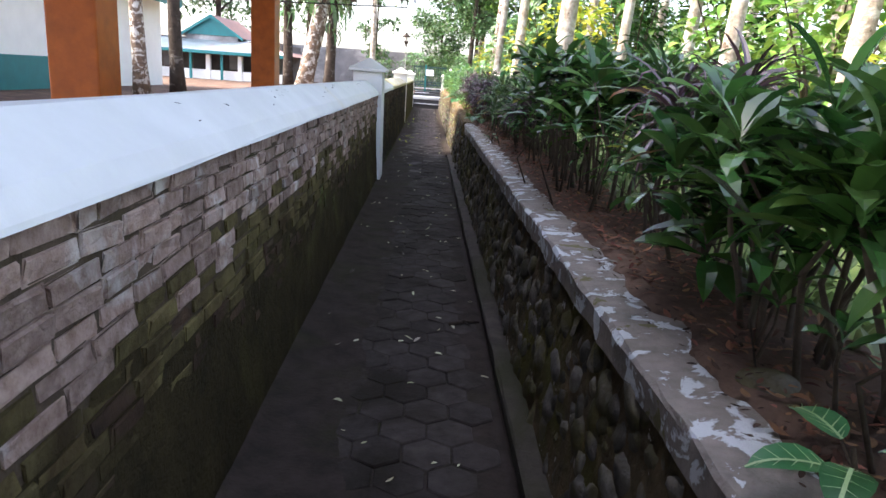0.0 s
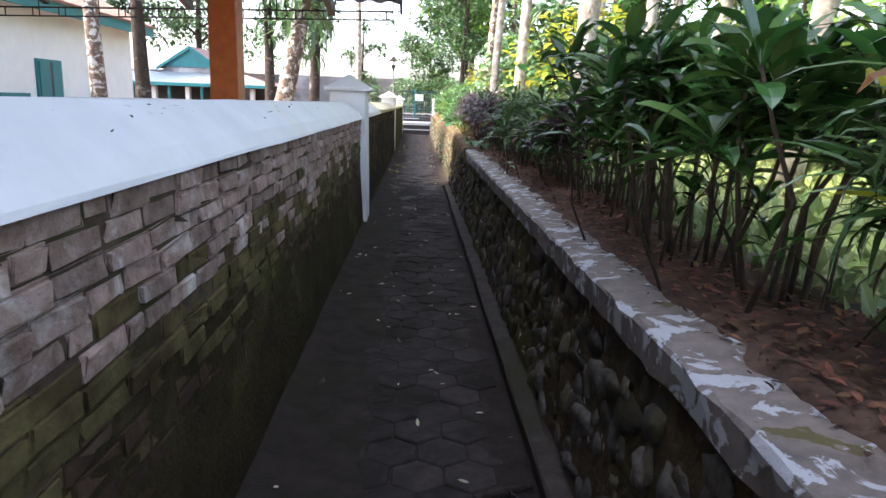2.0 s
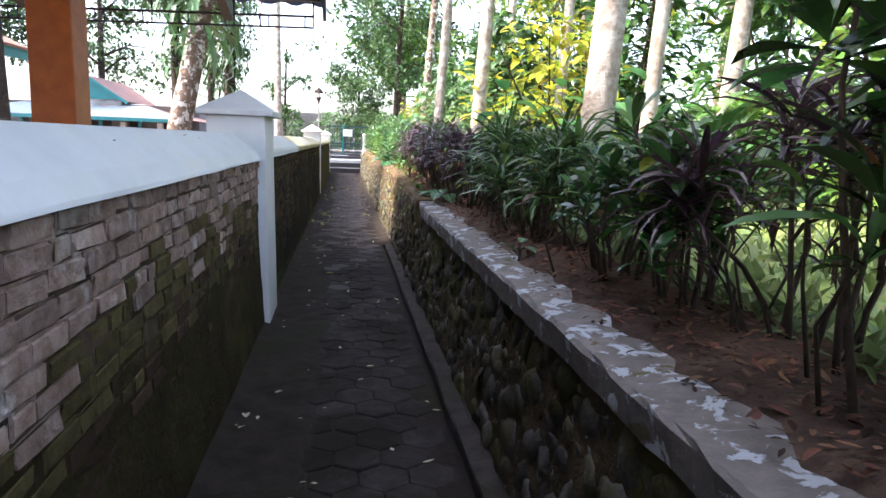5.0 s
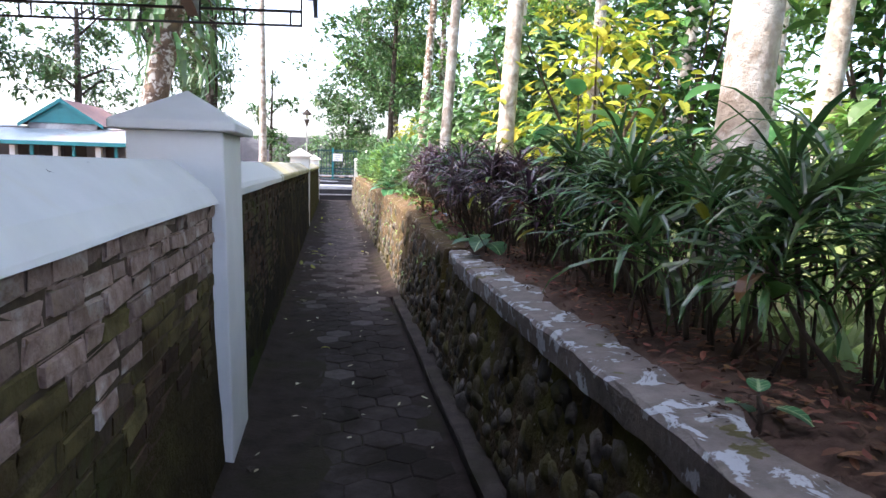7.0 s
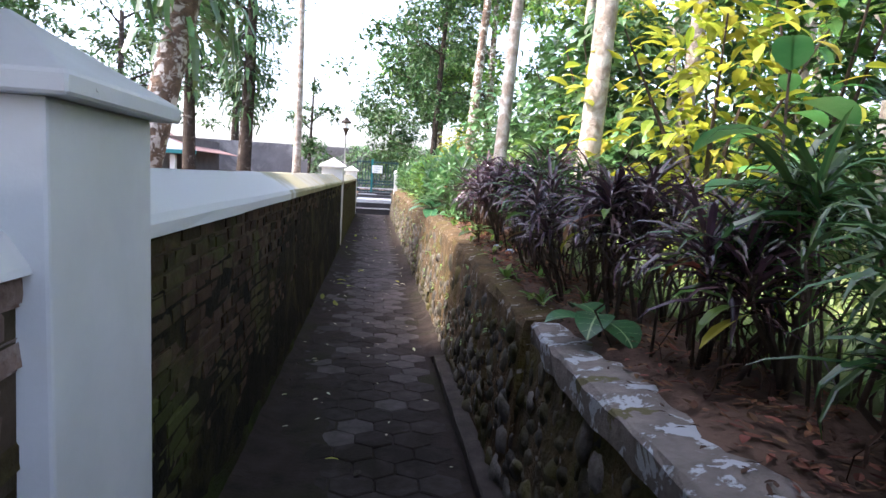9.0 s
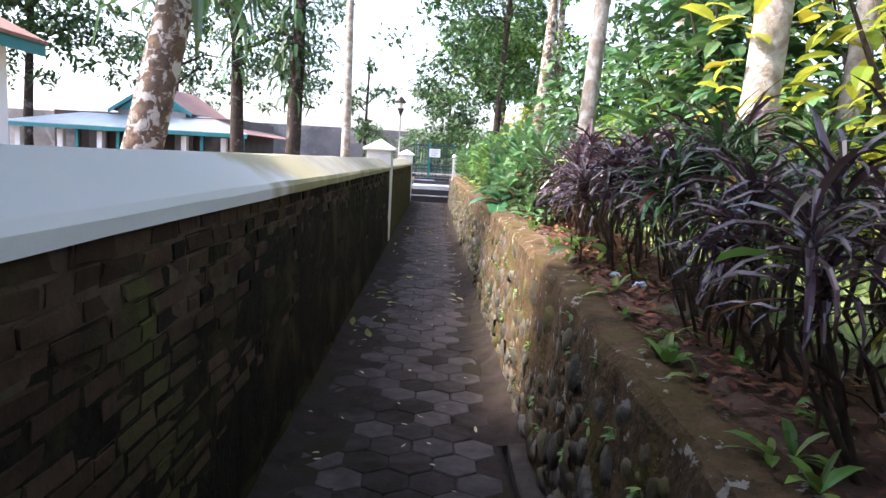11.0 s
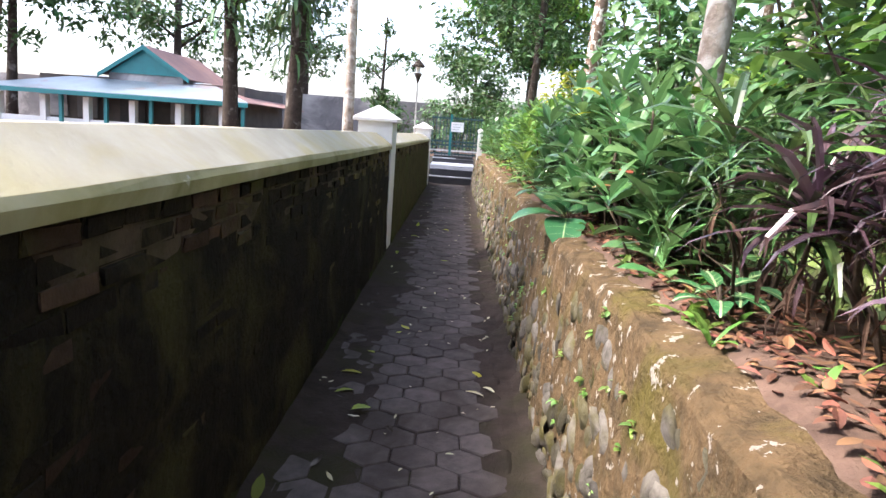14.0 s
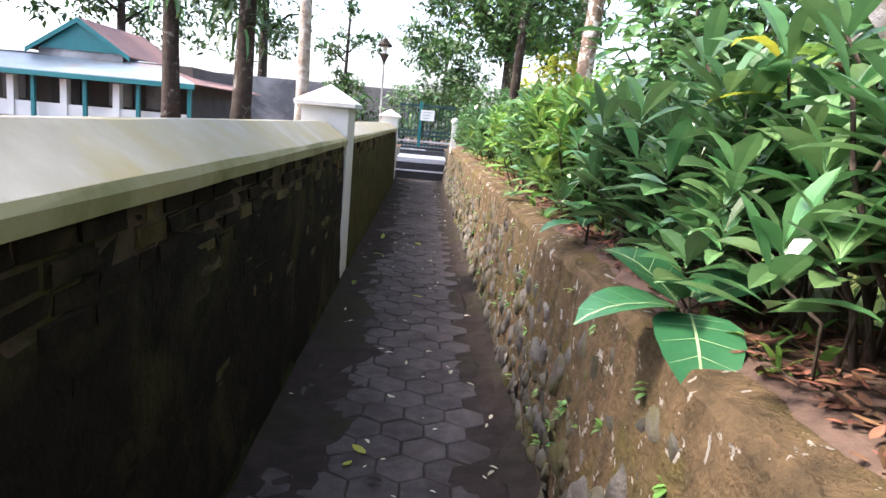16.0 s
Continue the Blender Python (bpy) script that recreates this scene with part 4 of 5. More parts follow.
for sx in (-1, 1):
    part("roof", plate([(-11.25, 35.5, 3.86), (-11.25, 41.0, 3.86), (-11.25 + sx * 1.75, 41.0, 2.70), (-11.25 + sx * 1.75, 35.5, 2.70)], (0, 0, 0.04)), M_RUST, hut, "rusty sheet metal roof")
    part("bargeboard", plate([(-11.25, 35.44, 3.72), (-11.25, 35.44, 3.90), (-11.25 + sx * 1.78, 35.44, 2.74), (-11.25 + sx * 1.78, 35.44, 2.58)], (0, 0.05, 0)), M_TEAL, hut, "teal bargeboard")
for x in (-15.9, -14.2, -12.6, -10.9, -9.2, -7.6):
    part("pier", box(x - 0.11, x + 0.11, 33.84, 34.12, 0.4, 1.75, 0.01), M_LIME, hut, "white pier")
for x in (-16.2, -13.4, -11.75, -10.1, -8.4, -6.75):
    part("veranda_post", box(x - 0.06, x + 0.06, 33.6, 33.72, 0.4, 1.9), M_TEAL, hut, "teal post")
# Black plate on the wall: the shade inside an opening put into its colour.
part("doorway", box(-12.3, -11.3, 35.74, 35.8, 0.45, 2.3), M_IRON, hut, "black plate standing for the shade in an open doorway")
for x in (-14.8, -13.6, -9.9, -8.6):
    part("window", box(x - 0.4, x + 0.4, 35.74, 35.8, 1.0, 2.0), M_GREYWALL, hut, "grey shuttered window")

# ---- far boundary wall ----
tagged(obj("wall_north", box(-60, 1.6, 46, 46.25, 0.3, 2.95), M_GREYWALL), "grey rendered boundary wall at the yard's far side", "wall", kind="structure")

# ---- steps, landing and gate ----
steps = thing("steps", "black tiled steps with pale nosings at the path's end", "steps", (0.2, YS, 0))
part("riser_block", box(-0.62, 0.64, 0.0, 0.34, -0.1, 0.185, 0.006), M_STEP, steps)
part("nosing", box(-0.62, 0.64, -0.02, 0.05, 0.187, 0.222, 0.004), M_LANDING, steps, "pale stone nosing")
part("riser_block", box(-0.62, 0.64, 0.345, 0.75, -0.1, 0.385, 0.006), M_STEP, steps)
part("landing", box(-0.62, 0.64, 0.40, 2.3, 0.388, 0.50, 0.008), M_LANDING, steps, "pale concrete landing")
part("riser_block", box(-0.62, 0.64, 2.31, 2.8, -0.1, 0.62, 0.006), M_STEP, steps)
part("nosing", box(-0.62, 0.10, 2.29, 2.36, 0.622, 0.655, 0.004), M_LANDING, steps, "pale stone nosing")
part("riser_block", box(-0.62, 0.64, 2.81, 5.2, -0.1, 0.70, 0.006), M_STEP, steps)
gate = thing("gate", "dark teal iron bar gate above the steps", "gate", (0.2, 30.9, 0.70))
for z, m in ((0.03, M_DKGREEN), (0.13, M_LANDING), (0.30, M_DKGREEN), (0.42, M_DKGREEN), (1.15, M_DKGREEN)):
    part("rail", box(-0.75, 0.9, -0.02, 0.02, z, z + 0.05), m, gate)
for i in range(15):
    part("bar", tube([(-0.7 + i * 0.11, 0, 0.0), (-0.7 + i * 0.11, 0, 1.25)], [0.014, 0.014], 5), M_DKGREEN, gate)
part("stile", box(-0.16, -0.08, -0.03, 0.03, 0.0, 1.30), M_TEAL, gate, "teal gate stile")
sign = thing("sign", "small white notice board on the gate", "sign", (0.28, 30.85, 1.62))
part("board", box(-0.20, 0.20, -0.015, 0.01, -0.16, 0.14, 0.004), M_SIGN, sign)
for i in range(3):
    part("line", box(-0.14, 0.14 - 0.05 * i, -0.019, -0.0155, 0.06 - i * 0.08, 0.075 - i * 0.08), M_GREYWALL, sign, "grey line of unreadable writing")
wp = thing("gate_post", "slim white post with a ball top beside the steps", "post", (0.865, 25.8, 0.9))
part("shaft", box(-0.06, 0.06, -0.06, 0.06, -0.1, 0.52, 0.006), M_WHITE, wp)
bm = bmesh.new()
bmesh.ops.create_uvsphere(bm, u_segments=12, v_segments=8, radius=0.075)
bmesh.ops.translate(bm, vec=(0, 0, 0.58), verts=bm.verts)
part("ball", bm, M_WHITE, wp, smooth=True)
lamp = thing("street_lamp", "slim pole lamp with a small lantern head", "street lamp", (-0.84, 27.2, 0.45))
part("pole", tube([(0, 0, -0.1), (0, 0, 0.6), (0, 0, 2.2)], [0.035, 0.025, 0.02], 8), M_GREYWALL, lamp)
part("collar", tube([(0, 0, 2.18), (0, 0, 2.28), (0, 0, 2.42), (0, 0, 2.44)], [0.02, 0.05, 0.11, 0.05], 8), M_DARKBARK, lamp)
part("lantern", tube([(0, 0, 2.44), (0, 0, 2.60)], [0.05, 0.07], 8), M_LIME, lamp, "pale lantern glass")
part("lantern_cap", tube([(0, 0, 2.58), (0, 0, 2.62), (0, 0, 2.70), (0, 0, 2.78)], [0.16, 0.17, 0.09, 0.02], 8), M_DARKBARK, lamp)


# ---- big-leaved seedlings on the wall ----
def seedling(x, y, specs, h, material=M_BIGLEAF, label="young plant with a few large green leaves"):
    """specs: heading, elevation, length, width of each large leaf."""
    t = thing("seedling", label, "plant", (x, y, wall_top(y) + 0.005), "seedlings on the wall")
    part("stem", tube([(0, 0, -0.05), (0.005, 0.0, h * 0.6), (0, 0.01, h)], [0.008, 0.006, 0.004], 6), M_STEM, t, smooth=True)
    outline = ((0, 0.05), (0.05, 0.42), (0.15, 0.78), (0.3, 1.0), (0.5, 0.97), (0.68, 0.8), (0.85, 0.46), (1, 0))
    for k, (a, e, ln, w) in enumerate(specs):
        V, F = [], []
        ar, e0 = radians(a), radians(e)
        b = Vector((0.035 * math.cos(ar), 0.035 * math.sin(ar), h * (0.6 + 0.4 * k / max(1, len(specs) - 1))))
        leaf(V, F, b, ar, e0, ln, w, 0.8, outline, 0.22)
        lf = mesh_obj("leaf", V, F, material, t, "large veined green leaf", smooth=True)
        part("petiole", tube([(0, 0.005, b.z - 0.03), b[:]], [0.004, 0.003], 5), M_STEM, t)
        V2, F2 = [], []
        p, el, last = b.copy(), e0, 0.0
        pts = []
        for tt, ww in outline:
            d = Vector((math.cos(ar) * math.cos(el), math.sin(ar) * math.cos(el), math.sin(el)))
            p = p + d * ((tt - last) * ln)
            last = tt
            side = Vector((-math.sin(ar), math.cos(ar), 0))
            pts.append((p.copy(), d, side, d.cross(side), ww * w * 0.5))
            el -= 0.8 * (0.25 + tt) / len(outline) * 2
        def strip(p0, p1, w0, w1, across, lift):
            n = len(V2)
            V2.extend([(p0 + across * w0 + lift)[:], (p0 - across * w0 + lift)[:], (p1 - across * w1 + lift)[:], (p1 + across * w1 + lift)[:]])
            F2.append((n, n + 1, n + 2, n + 3))
        for (p0, d, sd, nn, hw), (p1, d1, sd1, nn1, hw1) in zip(pts, pts[1:]):
            up = Vector((0, 0, 1)) if abs(nn.z) > 0.3 else -nn
            lift = (nn if nn.z > 0 else -nn) * 0.003
            strip(p0, p1, 0.0035, 0.003, sd, lift)
            for sg in (-1, 1):
                q = p1 + sd * (sg * hw1 * 0.85) + d * ln * 0.06 + (nn if nn.z > 0 else -nn) * (0.22 * hw1 * 0.85)
                strip(p0 * 0.6 + p1 * 0.4, q, 0.0014, 0.0006, d, lift)
        mesh_obj("venation", V2, F2, M_VEIN, lf, "pale leaf veins")


seedling(0.93, 13.02, [(258, -5, 0.31, 0.21), (195, 15, 0.30, 0.19), (125, 40, 0.30, 0.20), (20, 28, 0.31, 0.20), (60, 20, 0.24, 0.15), (215, 45, 0.14, 0.08)], 0.09)
seedling(1.00, 9.75, [(200, 10, 0.15, 0.10), (120, 25, 0.16, 0.10), (300, 15, 0.14, 0.09), (30, 20, 0.14, 0.09), (250, 30, 0.12, 0.08), (160, 40, 0.12, 0.08)], 0.14, M_BRIGHT)
seedling(1.04, 7.05, [(190, 25, 0.2, 0.15), (280, 8, 0.22, 0.16), (100, 20, 0.2, 0.14), (240, 5, 0.2, 0.14)], 0.10)
seedling(0.99, 4.22, [(200, 45, 0.09, 0.055), (300, 10, 0.08, 0.05), (60, 30, 0.07, 0.05)], 0.07)
seedling(0.98, 14.3, [(190, 10, 0.2, 0.12), (250, 20, 0.18, 0.11), (130, 25, 0.18, 0.11)], 0.14)
for dx, dy in ((0, 0), (0.1, 0.12)):
    seedling(1.05 + dx, 11.25 + dy, [(200, 25, 0.12, 0.055), (250, 15, 0.12, 0.06), (150, 30, 0.11, 0.055), (300, 15, 0.12, 0.06), (90, 35, 0.11, 0.055), (20, 30, 0.1, 0.05)], 0.10)
for x, y, h in ((1.5, 6.75, 0.98), (2.35, 6.5, 1.3), (2.5, 8.3, 1.15)):
    seedling(x, y, [(190, 20, 0.26, 0.17), (285, -20, 0.30, 0.23), (125, 10, 0.30, 0.19), (10, 10, 0.28, 0.18), (235, 45, 0.2, 0.12)], h, M_SAPLING, "tall sapling with very large pale green leaves")
seedling(1.0, -2.2, [(170, 15, 0.14, 0.09), (230, 15, 0.14, 0.08), (100, 20, 0.13, 0.08)], 0.1)

# ---- litter ----
def litter(name, n, xr, yr, zf, size, material, seed, label, on_wall=False):
    rng = random.Random(seed * 13 + 1)
    V, F = [], []
    for k in range(n):
        x, y = rng.uniform(*xr), rng.uniform(*yr)
        if on_wall:
            x = xr[0] + (xr[1] - xr[0]) * rng.betavariate(1.15, 1.35)
        s = size * rng.uniform(0.5, 1.3)
        leaf(V, F, (x, y, zf(x, y) + 0.008 + rng.random() * 0.012), rng.uniform(0, 6.28), rng.uniform(-0.1, 0.35), s, s * rng.uniform(0.3, 0.55), rng.uniform(-0.6, 0.9), LEAF_OUT, rng.uniform(-0.3, 0.5))
    return tagged(mesh_obj(name, V, F, material), label, "leaves", kind="stuff")


litter("dry_leaves", 8000, (0.965, 1.5), (8.0, 22.0), lambda x, y: max(bed_z(x, y), wall_top(y) if x < 1.1 else 0) + 0.0, 0.047, M_LITTER, 1, "reddish brown dry leaves lying on the wall top", True)
litter("dry_leaves", 4200, (1.0, 1.5), (-3.0, 8.0), lambda x, y: bed_z(x, y) + 0.003, 0.040, M_LITTER, 2, "brown dry leaves lying on the garden soil", True)
litter("soil_scraps", 1500, (0.93, 1.3), (-3.0, 8.5), lambda x, y: max(bed_z(x, y), wall_top(y) - 0.008) + 0.002, 0.028, M_DEADSTRAP, 8, "dark leaf scraps and crumbs of soil on the slab", True)
litter("fallen_leaves", 260, (-0.38, 0.66), (-3.0, 26.0), lambda x, y: 0.0, 0.042, M_PALELEAF, 3, "small pale fallen leaves on the paving")
litter("yellow_leaves", 12, (-0.35, 0.55), (10.0, 20.0), lambda x, y: 0.0, 0.11, M_GOLD, 4, "yellow fallen leaves on the paving")
litter("dead_leaves", 60, (-0.42, 0.66), (-3.0, 26.0), lambda x, y: 0.0, 0.06, M_DARKBARK, 5, "dark dead leaves on the paving")
litter("coping_debris", 26, (-0.55, -0.45), (-2.2, 5.5), lambda x, y: 1.335 - (x + 0.58) * 0.72 - 0.004, 0.022, M_DARKBARK, 6, "tiny dark leaf scraps on the white coping")


def fallen_leaf(x, y, az, ln, w, material, label):
    V, F = [], []
    leaf(V, F, (0, 0, 0.012), radians(az), 0.12, ln, w, 0.5, LEAF_OUT, 0.3)
    ob = mesh_obj("fallen_leaf", V, F, material)
    ob.location = (x, y, 0)
    tagged(ob, label, "leaf", "fallen leaves on the paving")


for x, y, az, ln, w, m, label in ((-0.24, 13.06, 5, 0.13, 0.035, M_GOLD, "yellow-green fallen leaf on the paving"), (-0.22, 12.76, 35, 0.12, 0.035, M_GOLD, "yellow-green fallen leaf on the paving"),
                                  (0.46, 12.9, -12, 0.11, 0.028, M_PALELEAF, "pale dry fallen leaf on the paving"), (0.56, 12.98, -35, 0.08, 0.032, M_PALELEAF, "pale dry fallen leaf on the paving"),
                                  (-0.28, 4.25, 100, 0.07, 0.04, M_PALELEAF, "pale dry fallen leaf on the paving"), (-0.31, 4.12, 60, 0.07, 0.045, M_PALELEAF, "pale dry fallen leaf on the paving"),
                                  (0.0, 7.71, 10, 0.07, 0.02, M_GOLD, "yellow-green fallen leaf on the paving"), (-0.13, 6.9, 70, 0.05, 0.03, M_PALELEAF, "pale dry fallen leaf on the paving")):
    fallen_leaf(x, y, az, ln, w, m, label)
twig = thing("twig", "dark dry twig lying on the paving", "twig", (0.55, 0.58, 0.014))
part("stick", tube([(-0.09, -0.02, 0), (0.0, 0.0, 0.012), (0.1, 0.05, 0.0)], [0.012, 0.014, 0.008], 7), M_DARKBARK, twig, smooth=True)
part("branchlet", tube([(0.0, 0.0, 0.012), (0.04, -0.05, 0.005)], [0.008, 0.004], 6), M_DARKBARK, twig, smooth=True)
for i, (x, y) in enumerate(((1.10, 9.45), (1.16, 9.3))):
    bm = bmesh.new()
    bmesh.ops.create_icosphere(bm, subdivisions=3, radius=0.028)
    for v in bm.verts:
        v.co *= 1 + 0.7 * noise.noise(v.co * 45 + Vector((i * 5, 0, 0)))
        v.co.z *= 0.5
    ob = obj("plastic_wrapper", bm, M_PLASTIC)
    ob.location = (x, y, bed_z(x, y) + 0.008)
    tagged(ob, "crumpled blue and white plastic wrapper on the soil", "litter", "wrappers in the litter")


def weeds(n, seed):
    rng = random.Random(seed)
    V, F = [], []
    for k in range(n):
        y, u = rng.uniform(7.5, 24), rng.random()
        z = 0.1 + u * (wall_top(y) - 0.15)
        x = 0.785 + 0.05 * z / 0.8 - 0.005
        for q in range(rng.randint(3, 7)):
            leaf(V, F, (x, y + rng.uniform(-0.015, 0.015), z + rng.uniform(-0.015, 0.015)), math.pi + rng.gauss(0, 0.8), rng.uniform(-0.4, 0.8), rng.uniform(0.02, 0.05), rng.uniform(0.012, 0.025), 0.8)
    for k in range(n * 2):
        y, x = rng.uniform(7.5, 24), rng.uniform(0.95, 1.25)
        for q in range(rng.randint(4, 8)):
            leaf(V, F, (x, y, wall_top(y)), rng.uniform(0, 6.28), rng.uniform(0.3, 1.3), rng.uniform(0.05, 0.14), rng.uniform(0.01, 0.035), 0.9)
    tagged(mesh_obj("wall_weeds", V, F, M_BRIGHT), "small green weeds sprouting from the stone wall", "weeds", kind="stuff")


weeds(110, 9)


def garden_stone(x, y, z, r, seed):
    bm = bmesh.new()
    bmesh.ops.create_icosphere(bm, subdivisions=3, radius=r)
    for v in bm.verts:
        v.co *= 1 + 0.25 * noise.noise(v.co / r * 0.9 + Vector((seed, 0, 0)))
        v.co.z *= 0.62
    ob = obj("garden_stone", bm, M_STONE, smooth=True)
    ob.location = (x, y, z)
    tagged(ob, "rounded grey stone half sunk in the soil", "stone", "garden stones")


for i, (x, y, r) in enumerate([(1.42, -0.35, 0.13), (1.1, -1.75, 0.09), (1.35, -1.0, 0.12), (1.2, 8.9, 0.10), (1.48, 0.9, 0.1), (1.47, 0.25, 0.09), (1.45, 2.2, 0.1)]):
    garden_stone(x, y, wall_top(y) + 0.0, r * 0.85, i)

# ---- paving blocks, bricks and stones ----
def hexagon():
    bm = bmesh.new()
    r = PITCH / math.sqrt(3) * 0.965
    top = [bm.verts.new(((r - 0.006) * math.sin(k * math.pi / 3), (r - 0.006) * math.cos(k * math.pi / 3), 0.0)) for k in range(6)]
    mid = [bm.verts.new((r * math.sin(k * math.pi / 3), r * math.cos(k * math.pi / 3), -0.006)) for k in range(6)]
    low = [bm.verts.new((r * math.sin(k * math.pi / 3), r * math.cos(k * math.pi / 3), -0.03)) for k in range(6)]
    bm.faces.new(top[::-1])
    for a, b in ((top, mid), (mid, low)):
        for k in range(6):
            bm.faces.new((a[k], a[(k + 1) % 6], b[(k + 1) % 6], b[k]))
    bmesh.ops.recalc_face_normals(bm, faces=bm.faces)
    me = bpy.data.meshes.new("paver")
    bm.to_mesh(me)
    bm.free()
    return me


def joined(name, pieces, material, parent, label):
    """Many small pieces (vertex and face arrays) as one mesh."""
    V, F, n = [], [], 0
    for v, f in pieces:
        V.extend(v)
        F.extend([tuple(i + n for i in q) for q in f])
        n += len(v)
    ob = mesh_obj(name, V, F, material, parent, label)
    ob["kind"] = "stuff"
    return ob


def mesh_lists(me):
    return [v.co.copy() for v in me.vertices], [tuple(p.vertices) for p in me.polygons]


rng = random.Random(21)
hexa, shaded = hexagon(), hexagon()
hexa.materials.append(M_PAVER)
shaded.materials.append(M_SHADEDPAVER)
hv, hf = mesh_lists(hexa)
far, far_shaded = [], []
rows = int((YS - Y0) / (PITCH * 0.866))
count = 0
for j in range(rows):
    y = Y0 + 0.1 + j * PITCH * 0.866
    for i in range(6):
        x = -0.37 + i * PITCH + (0.1 if j % 2 else 0.0)
        if x > 0.62:
            continue
        m = pose(x + rng.uniform(-0.003, 0.003), y + rng.uniform(-0.003, 0.003), rng.uniform(-0.004, 0.003), rng.gauss(0, 0.5), rng.gauss(0, 0.5), rng.gauss(0, 0.8))
        # Beyond about y 10 the lighter, open-sky copy takes over from the shaded one.
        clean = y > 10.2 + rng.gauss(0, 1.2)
        near = (-1.0 < y < 1.0 or 3.9 < y < 5.9 or 11.5 < y < 15.0) and count < 300
        if near:
            ob = new("paver", hexa if clean else shaded)
            ob.parent = path
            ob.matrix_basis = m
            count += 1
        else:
            (far if clean else far_shaded).append(([(m @ v)[:] for v in hv], hf))
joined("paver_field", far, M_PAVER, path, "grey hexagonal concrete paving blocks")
joined("paver_field", far_shaded, M_SHADEDPAVER, path, "brownish hexagonal paving blocks coloured darker for the shade under the roof")


def brick_mesh(length, seed, proud, material=M_BRICK):
    rng = random.Random(seed)
    h, d = 0.0535, 0.03 + proud
    bm = bmesh.new()
    bmesh.ops.create_cube(bm, size=1)
    bmesh.ops.scale(bm, vec=(d, length, h), verts=bm.verts)
    bmesh.ops.bevel(bm, geom=[e for e in bm.edges if all(v.co.x > 0 for v in e.verts)], offset=0.007, segments=2, affect="EDGES")
    bow = rng.uniform(-0.02, 0.02)
    for v in bm.verts:
        if v.co.x > 0:
            v.co += Vector((rng.uniform(-0.006, 0.003), rng.uniform(-0.007, 0.007), rng.uniform(-0.004, 0.004) + bow * v.co.y))
    me = bpy.data.meshes.new("brick")
    bm.to_mesh(me)
    bm.free()
    me.materials.append(material)
    return me


def brick_set(material):
    return [brick_mesh(0.165 + 0.02 * (k % 3), k, 0.0, material) for k in range(9)] + [brick_mesh(0.095, 40 + k, 0.0, material) for k in range(3)]


bricks, mossy = brick_set(M_BRICK), brick_set(M_MOSSBRICK)
lists = [mesh_lists(b) for b in bricks]
far, count = {"clean": [], "mossy": [], "brown": [], "black": []}, 0
COURSE = 0.058
for c in range(20):
    z = 1.164 - COURSE * (c + 0.5)
    y = Y0 + (0.11 if c % 2 else 0.0)
    while y < 26.5:
        k = rng.randrange(12) if rng.random() < 0.9 else rng.randrange(9, 12)
        if k >= 9 and rng.random() < 0.5:
            k = rng.randrange(9)
        ln = 0.095 if k >= 9 else 0.165 + 0.02 * (k % 3)
        yc = y + ln / 2
        y += ln + rng.uniform(0.002, 0.009)
        if any(abs(yc - p) < 0.27 for p in (6.09, 17.05)):
            continue
        moss_line = 5.0 + 2.2 * noise.noise(Vector((yc * 0.9, 0.5, 0))) - 0.25 * max(0, yc - 2.5) + rng.gauss(0, 1.2)
        zone = "black" if yc > 10.2 + rng.uniform(-2.2, 2.2) else ("brown" if yc > 6.1 else ("clean" if c <= moss_line else ("mossy" if c <= moss_line + 3.8 - 0.35 * max(0, yc - 1.0) else "brown")))
        if rng.random() < 0.85 * smooth_step(11.5, 17.0, yc):
            zone = "mossy"
        deep = rng.uniform(*{"clean": (0.0, 0.009), "mossy": (0.001, 0.011), "brown": (0.003, 0.011), "black": (0.002, 0.012)}[zone])
        if yc > 9.4:
            deep = rng.uniform(0.002, 0.013)
        m = pose(BRICK_X - 0.018 - deep, yc, z + rng.uniform(-0.004, 0.004), rng.gauss(0, 0.8), 0, rng.gauss(0, 0.8))
        if c < 9 and -1.2 < yc < 5.8 and count < 300:
            ob = new("brick", (mossy if zone == "mossy" else bricks)[k])
            ob.parent = wall_left
            ob.matrix_basis = m
            count += 1
        else:
            v, f = lists[k]
            far[zone].append(([(m @ p)[:] for p in v], f))
joined("brick_field", far["clean"], M_BRICK, wall_left, "old weathered red bricks")
joined("brick_field", far["mossy"], M_MOSSBRICK, wall_left, "bricks overgrown with brown-green moss")
joined("brick_field", far["brown"], M_BROWNBRICK, wall_left, "dull brown weathered bricks")
joined("brick_field", far["black"], M_DARKBRICK, wall_left, "bricks blackened by algae")


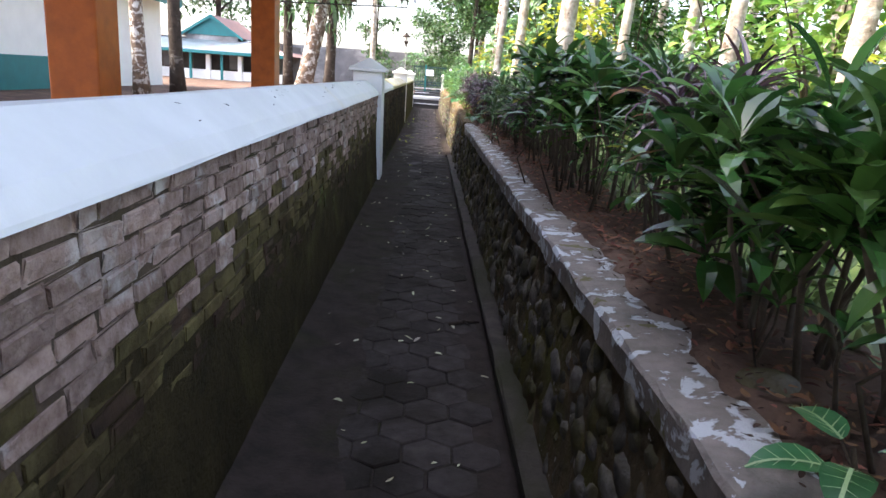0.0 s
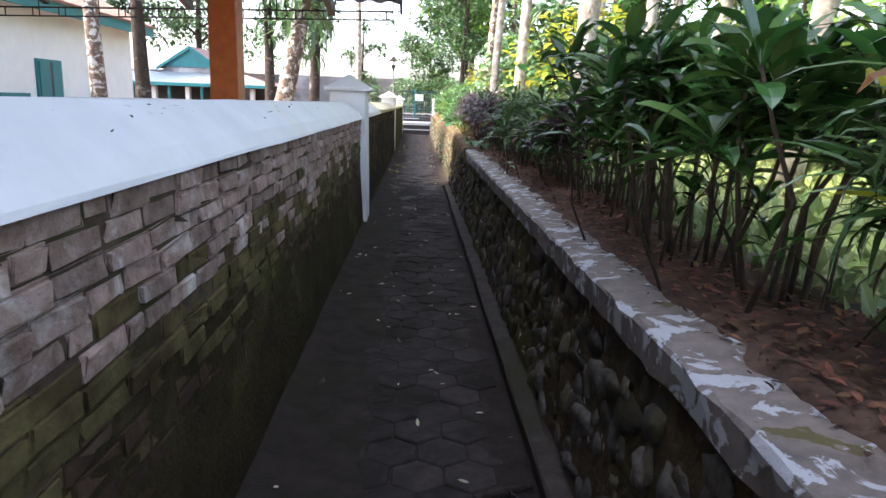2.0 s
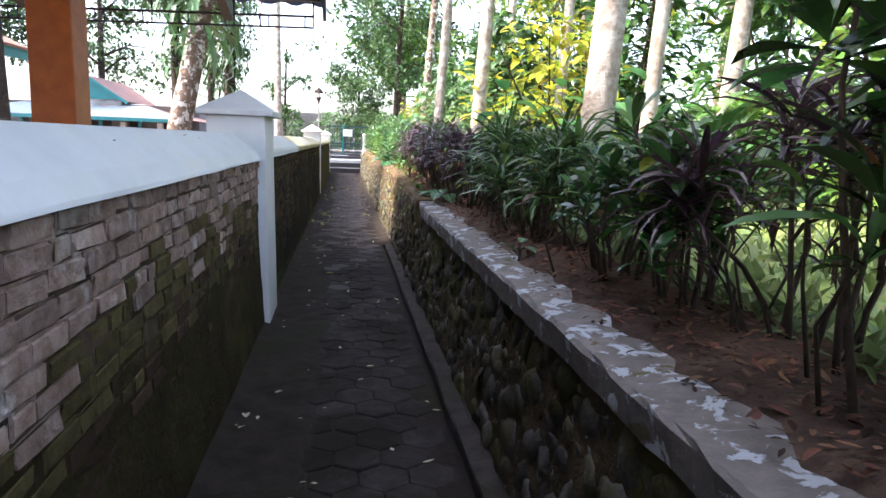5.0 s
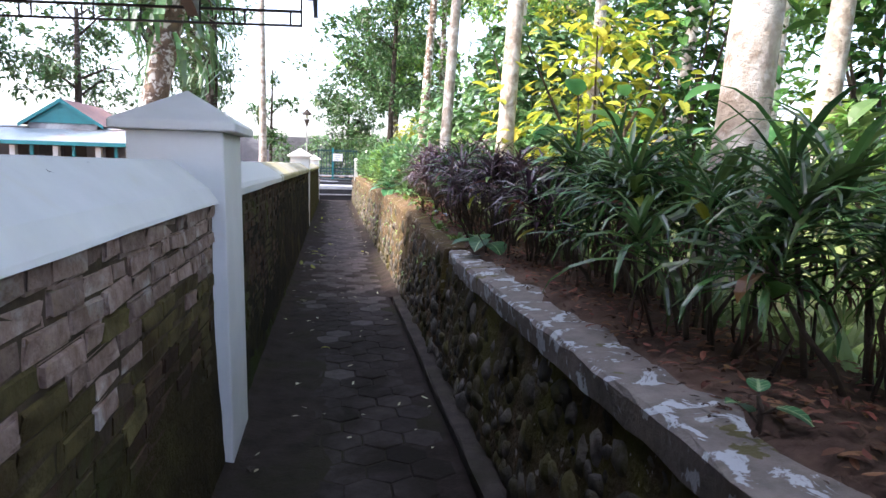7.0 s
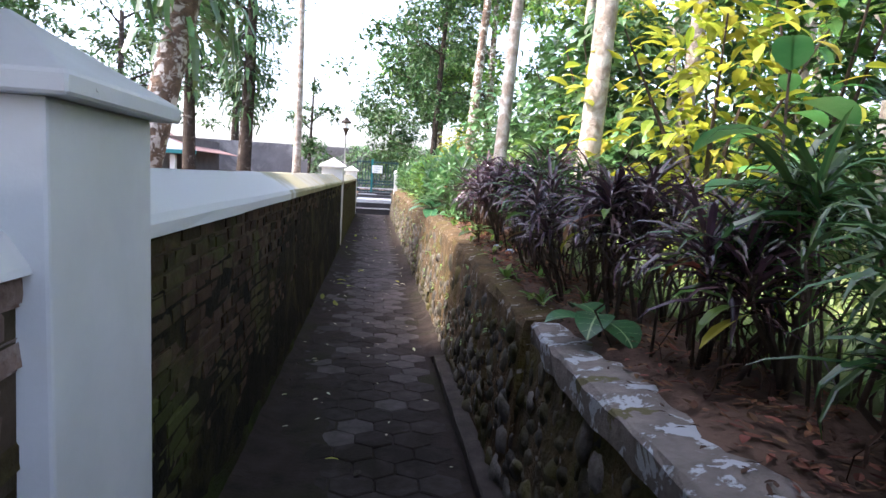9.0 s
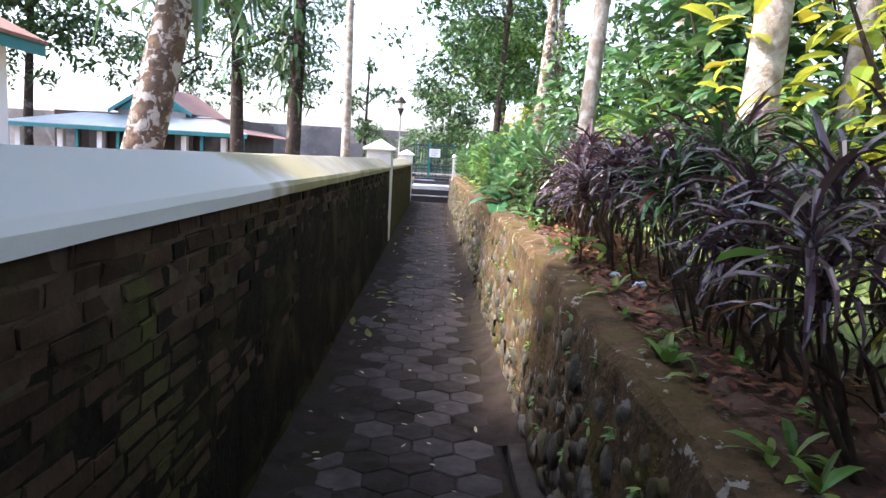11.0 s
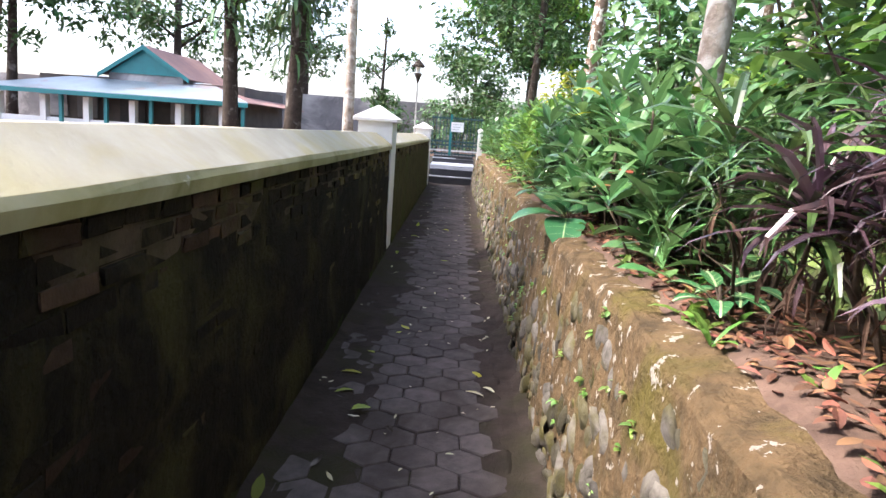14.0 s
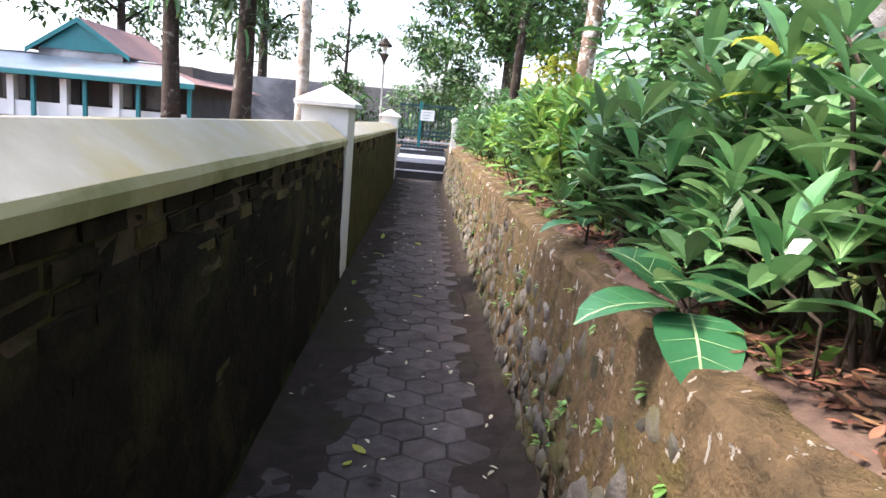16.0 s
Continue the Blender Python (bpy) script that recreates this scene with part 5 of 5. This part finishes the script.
def stone_mesh(seed):
    bm = bmesh.new()
    bmesh.ops.create_icosphere(bm, subdivisions=2, radius=1.0)
    for v in bm.verts:
        v.co *= 1 + 0.45 * noise.noise(v.co * 1.6 + Vector((seed * 3.1, 0, 0)))
    bmesh.ops.delete(bm, geom=[v for v in bm.verts if v.co.x > 0.45], context="VERTS")
    me = bpy.data.meshes.new("stone")
    bm.to_mesh(me)
    bm.free()
    me.materials.append(M_STONE)
    me.polygons.foreach_set("use_smooth", [True] * len(me.polygons))
    return me


stones = [stone_mesh(k) for k in range(10)]
slists = [mesh_lists(b) for b in stones]
fields, counts = {wall_right: [], wall_far: []}, {wall_right: 0, wall_far: 0}
y = Y0
while y < YS - 0.1:
    hmax = 0.64 if y < 7.4 else wall_top(y) - 0.11
    z = rng.uniform(0.03, 0.07)
    while z < hmax:
        r = rng.choice((rng.uniform(0.022, 0.045), rng.uniform(0.045, 0.085)))
        u = z / 0.7
        wx = (0.79 + 0.075 * u) if y < 7.4 else (0.785 + 0.055 * u)
        m = pose(wx + (rng.uniform(0.002, 0.016) if y < 7.4 else rng.uniform(-0.006, 0.010)), y + rng.uniform(-0.035, 0.035), z, rng.uniform(0, 360), rng.gauss(0, 10), rng.gauss(0, 10)) @ Matrix.Diagonal((r * 0.36, r * rng.uniform(0.7, 1.2), r * rng.uniform(0.6, 1.0), 1))
        k = rng.randrange(10)
        w = wall_right if y < 7.4 else wall_far
        zone = (-0.5 < y < 3.6) if w is wall_right else (10.5 < y < 14.6)
        if zone and counts[w] < 300 and rng.random() < 0.75:
            ob = new("stone", stones[k])
            ob.parent = w
            ob.matrix_basis = m
            counts[w] += 1
        else:
            v, f = slists[k]
            fields[w].append(([(m @ p)[:] for p in v], f))
        z += r * rng.uniform(1.5, 2.3)
    y += rng.uniform(0.07, 0.105)
for w, pieces in fields.items():
    ob = joined("stone_field", pieces, M_STONE, w, "rounded grey river stones set in mortar")
    ob.data.polygons.foreach_set("use_smooth", [True] * len(ob.data.polygons))
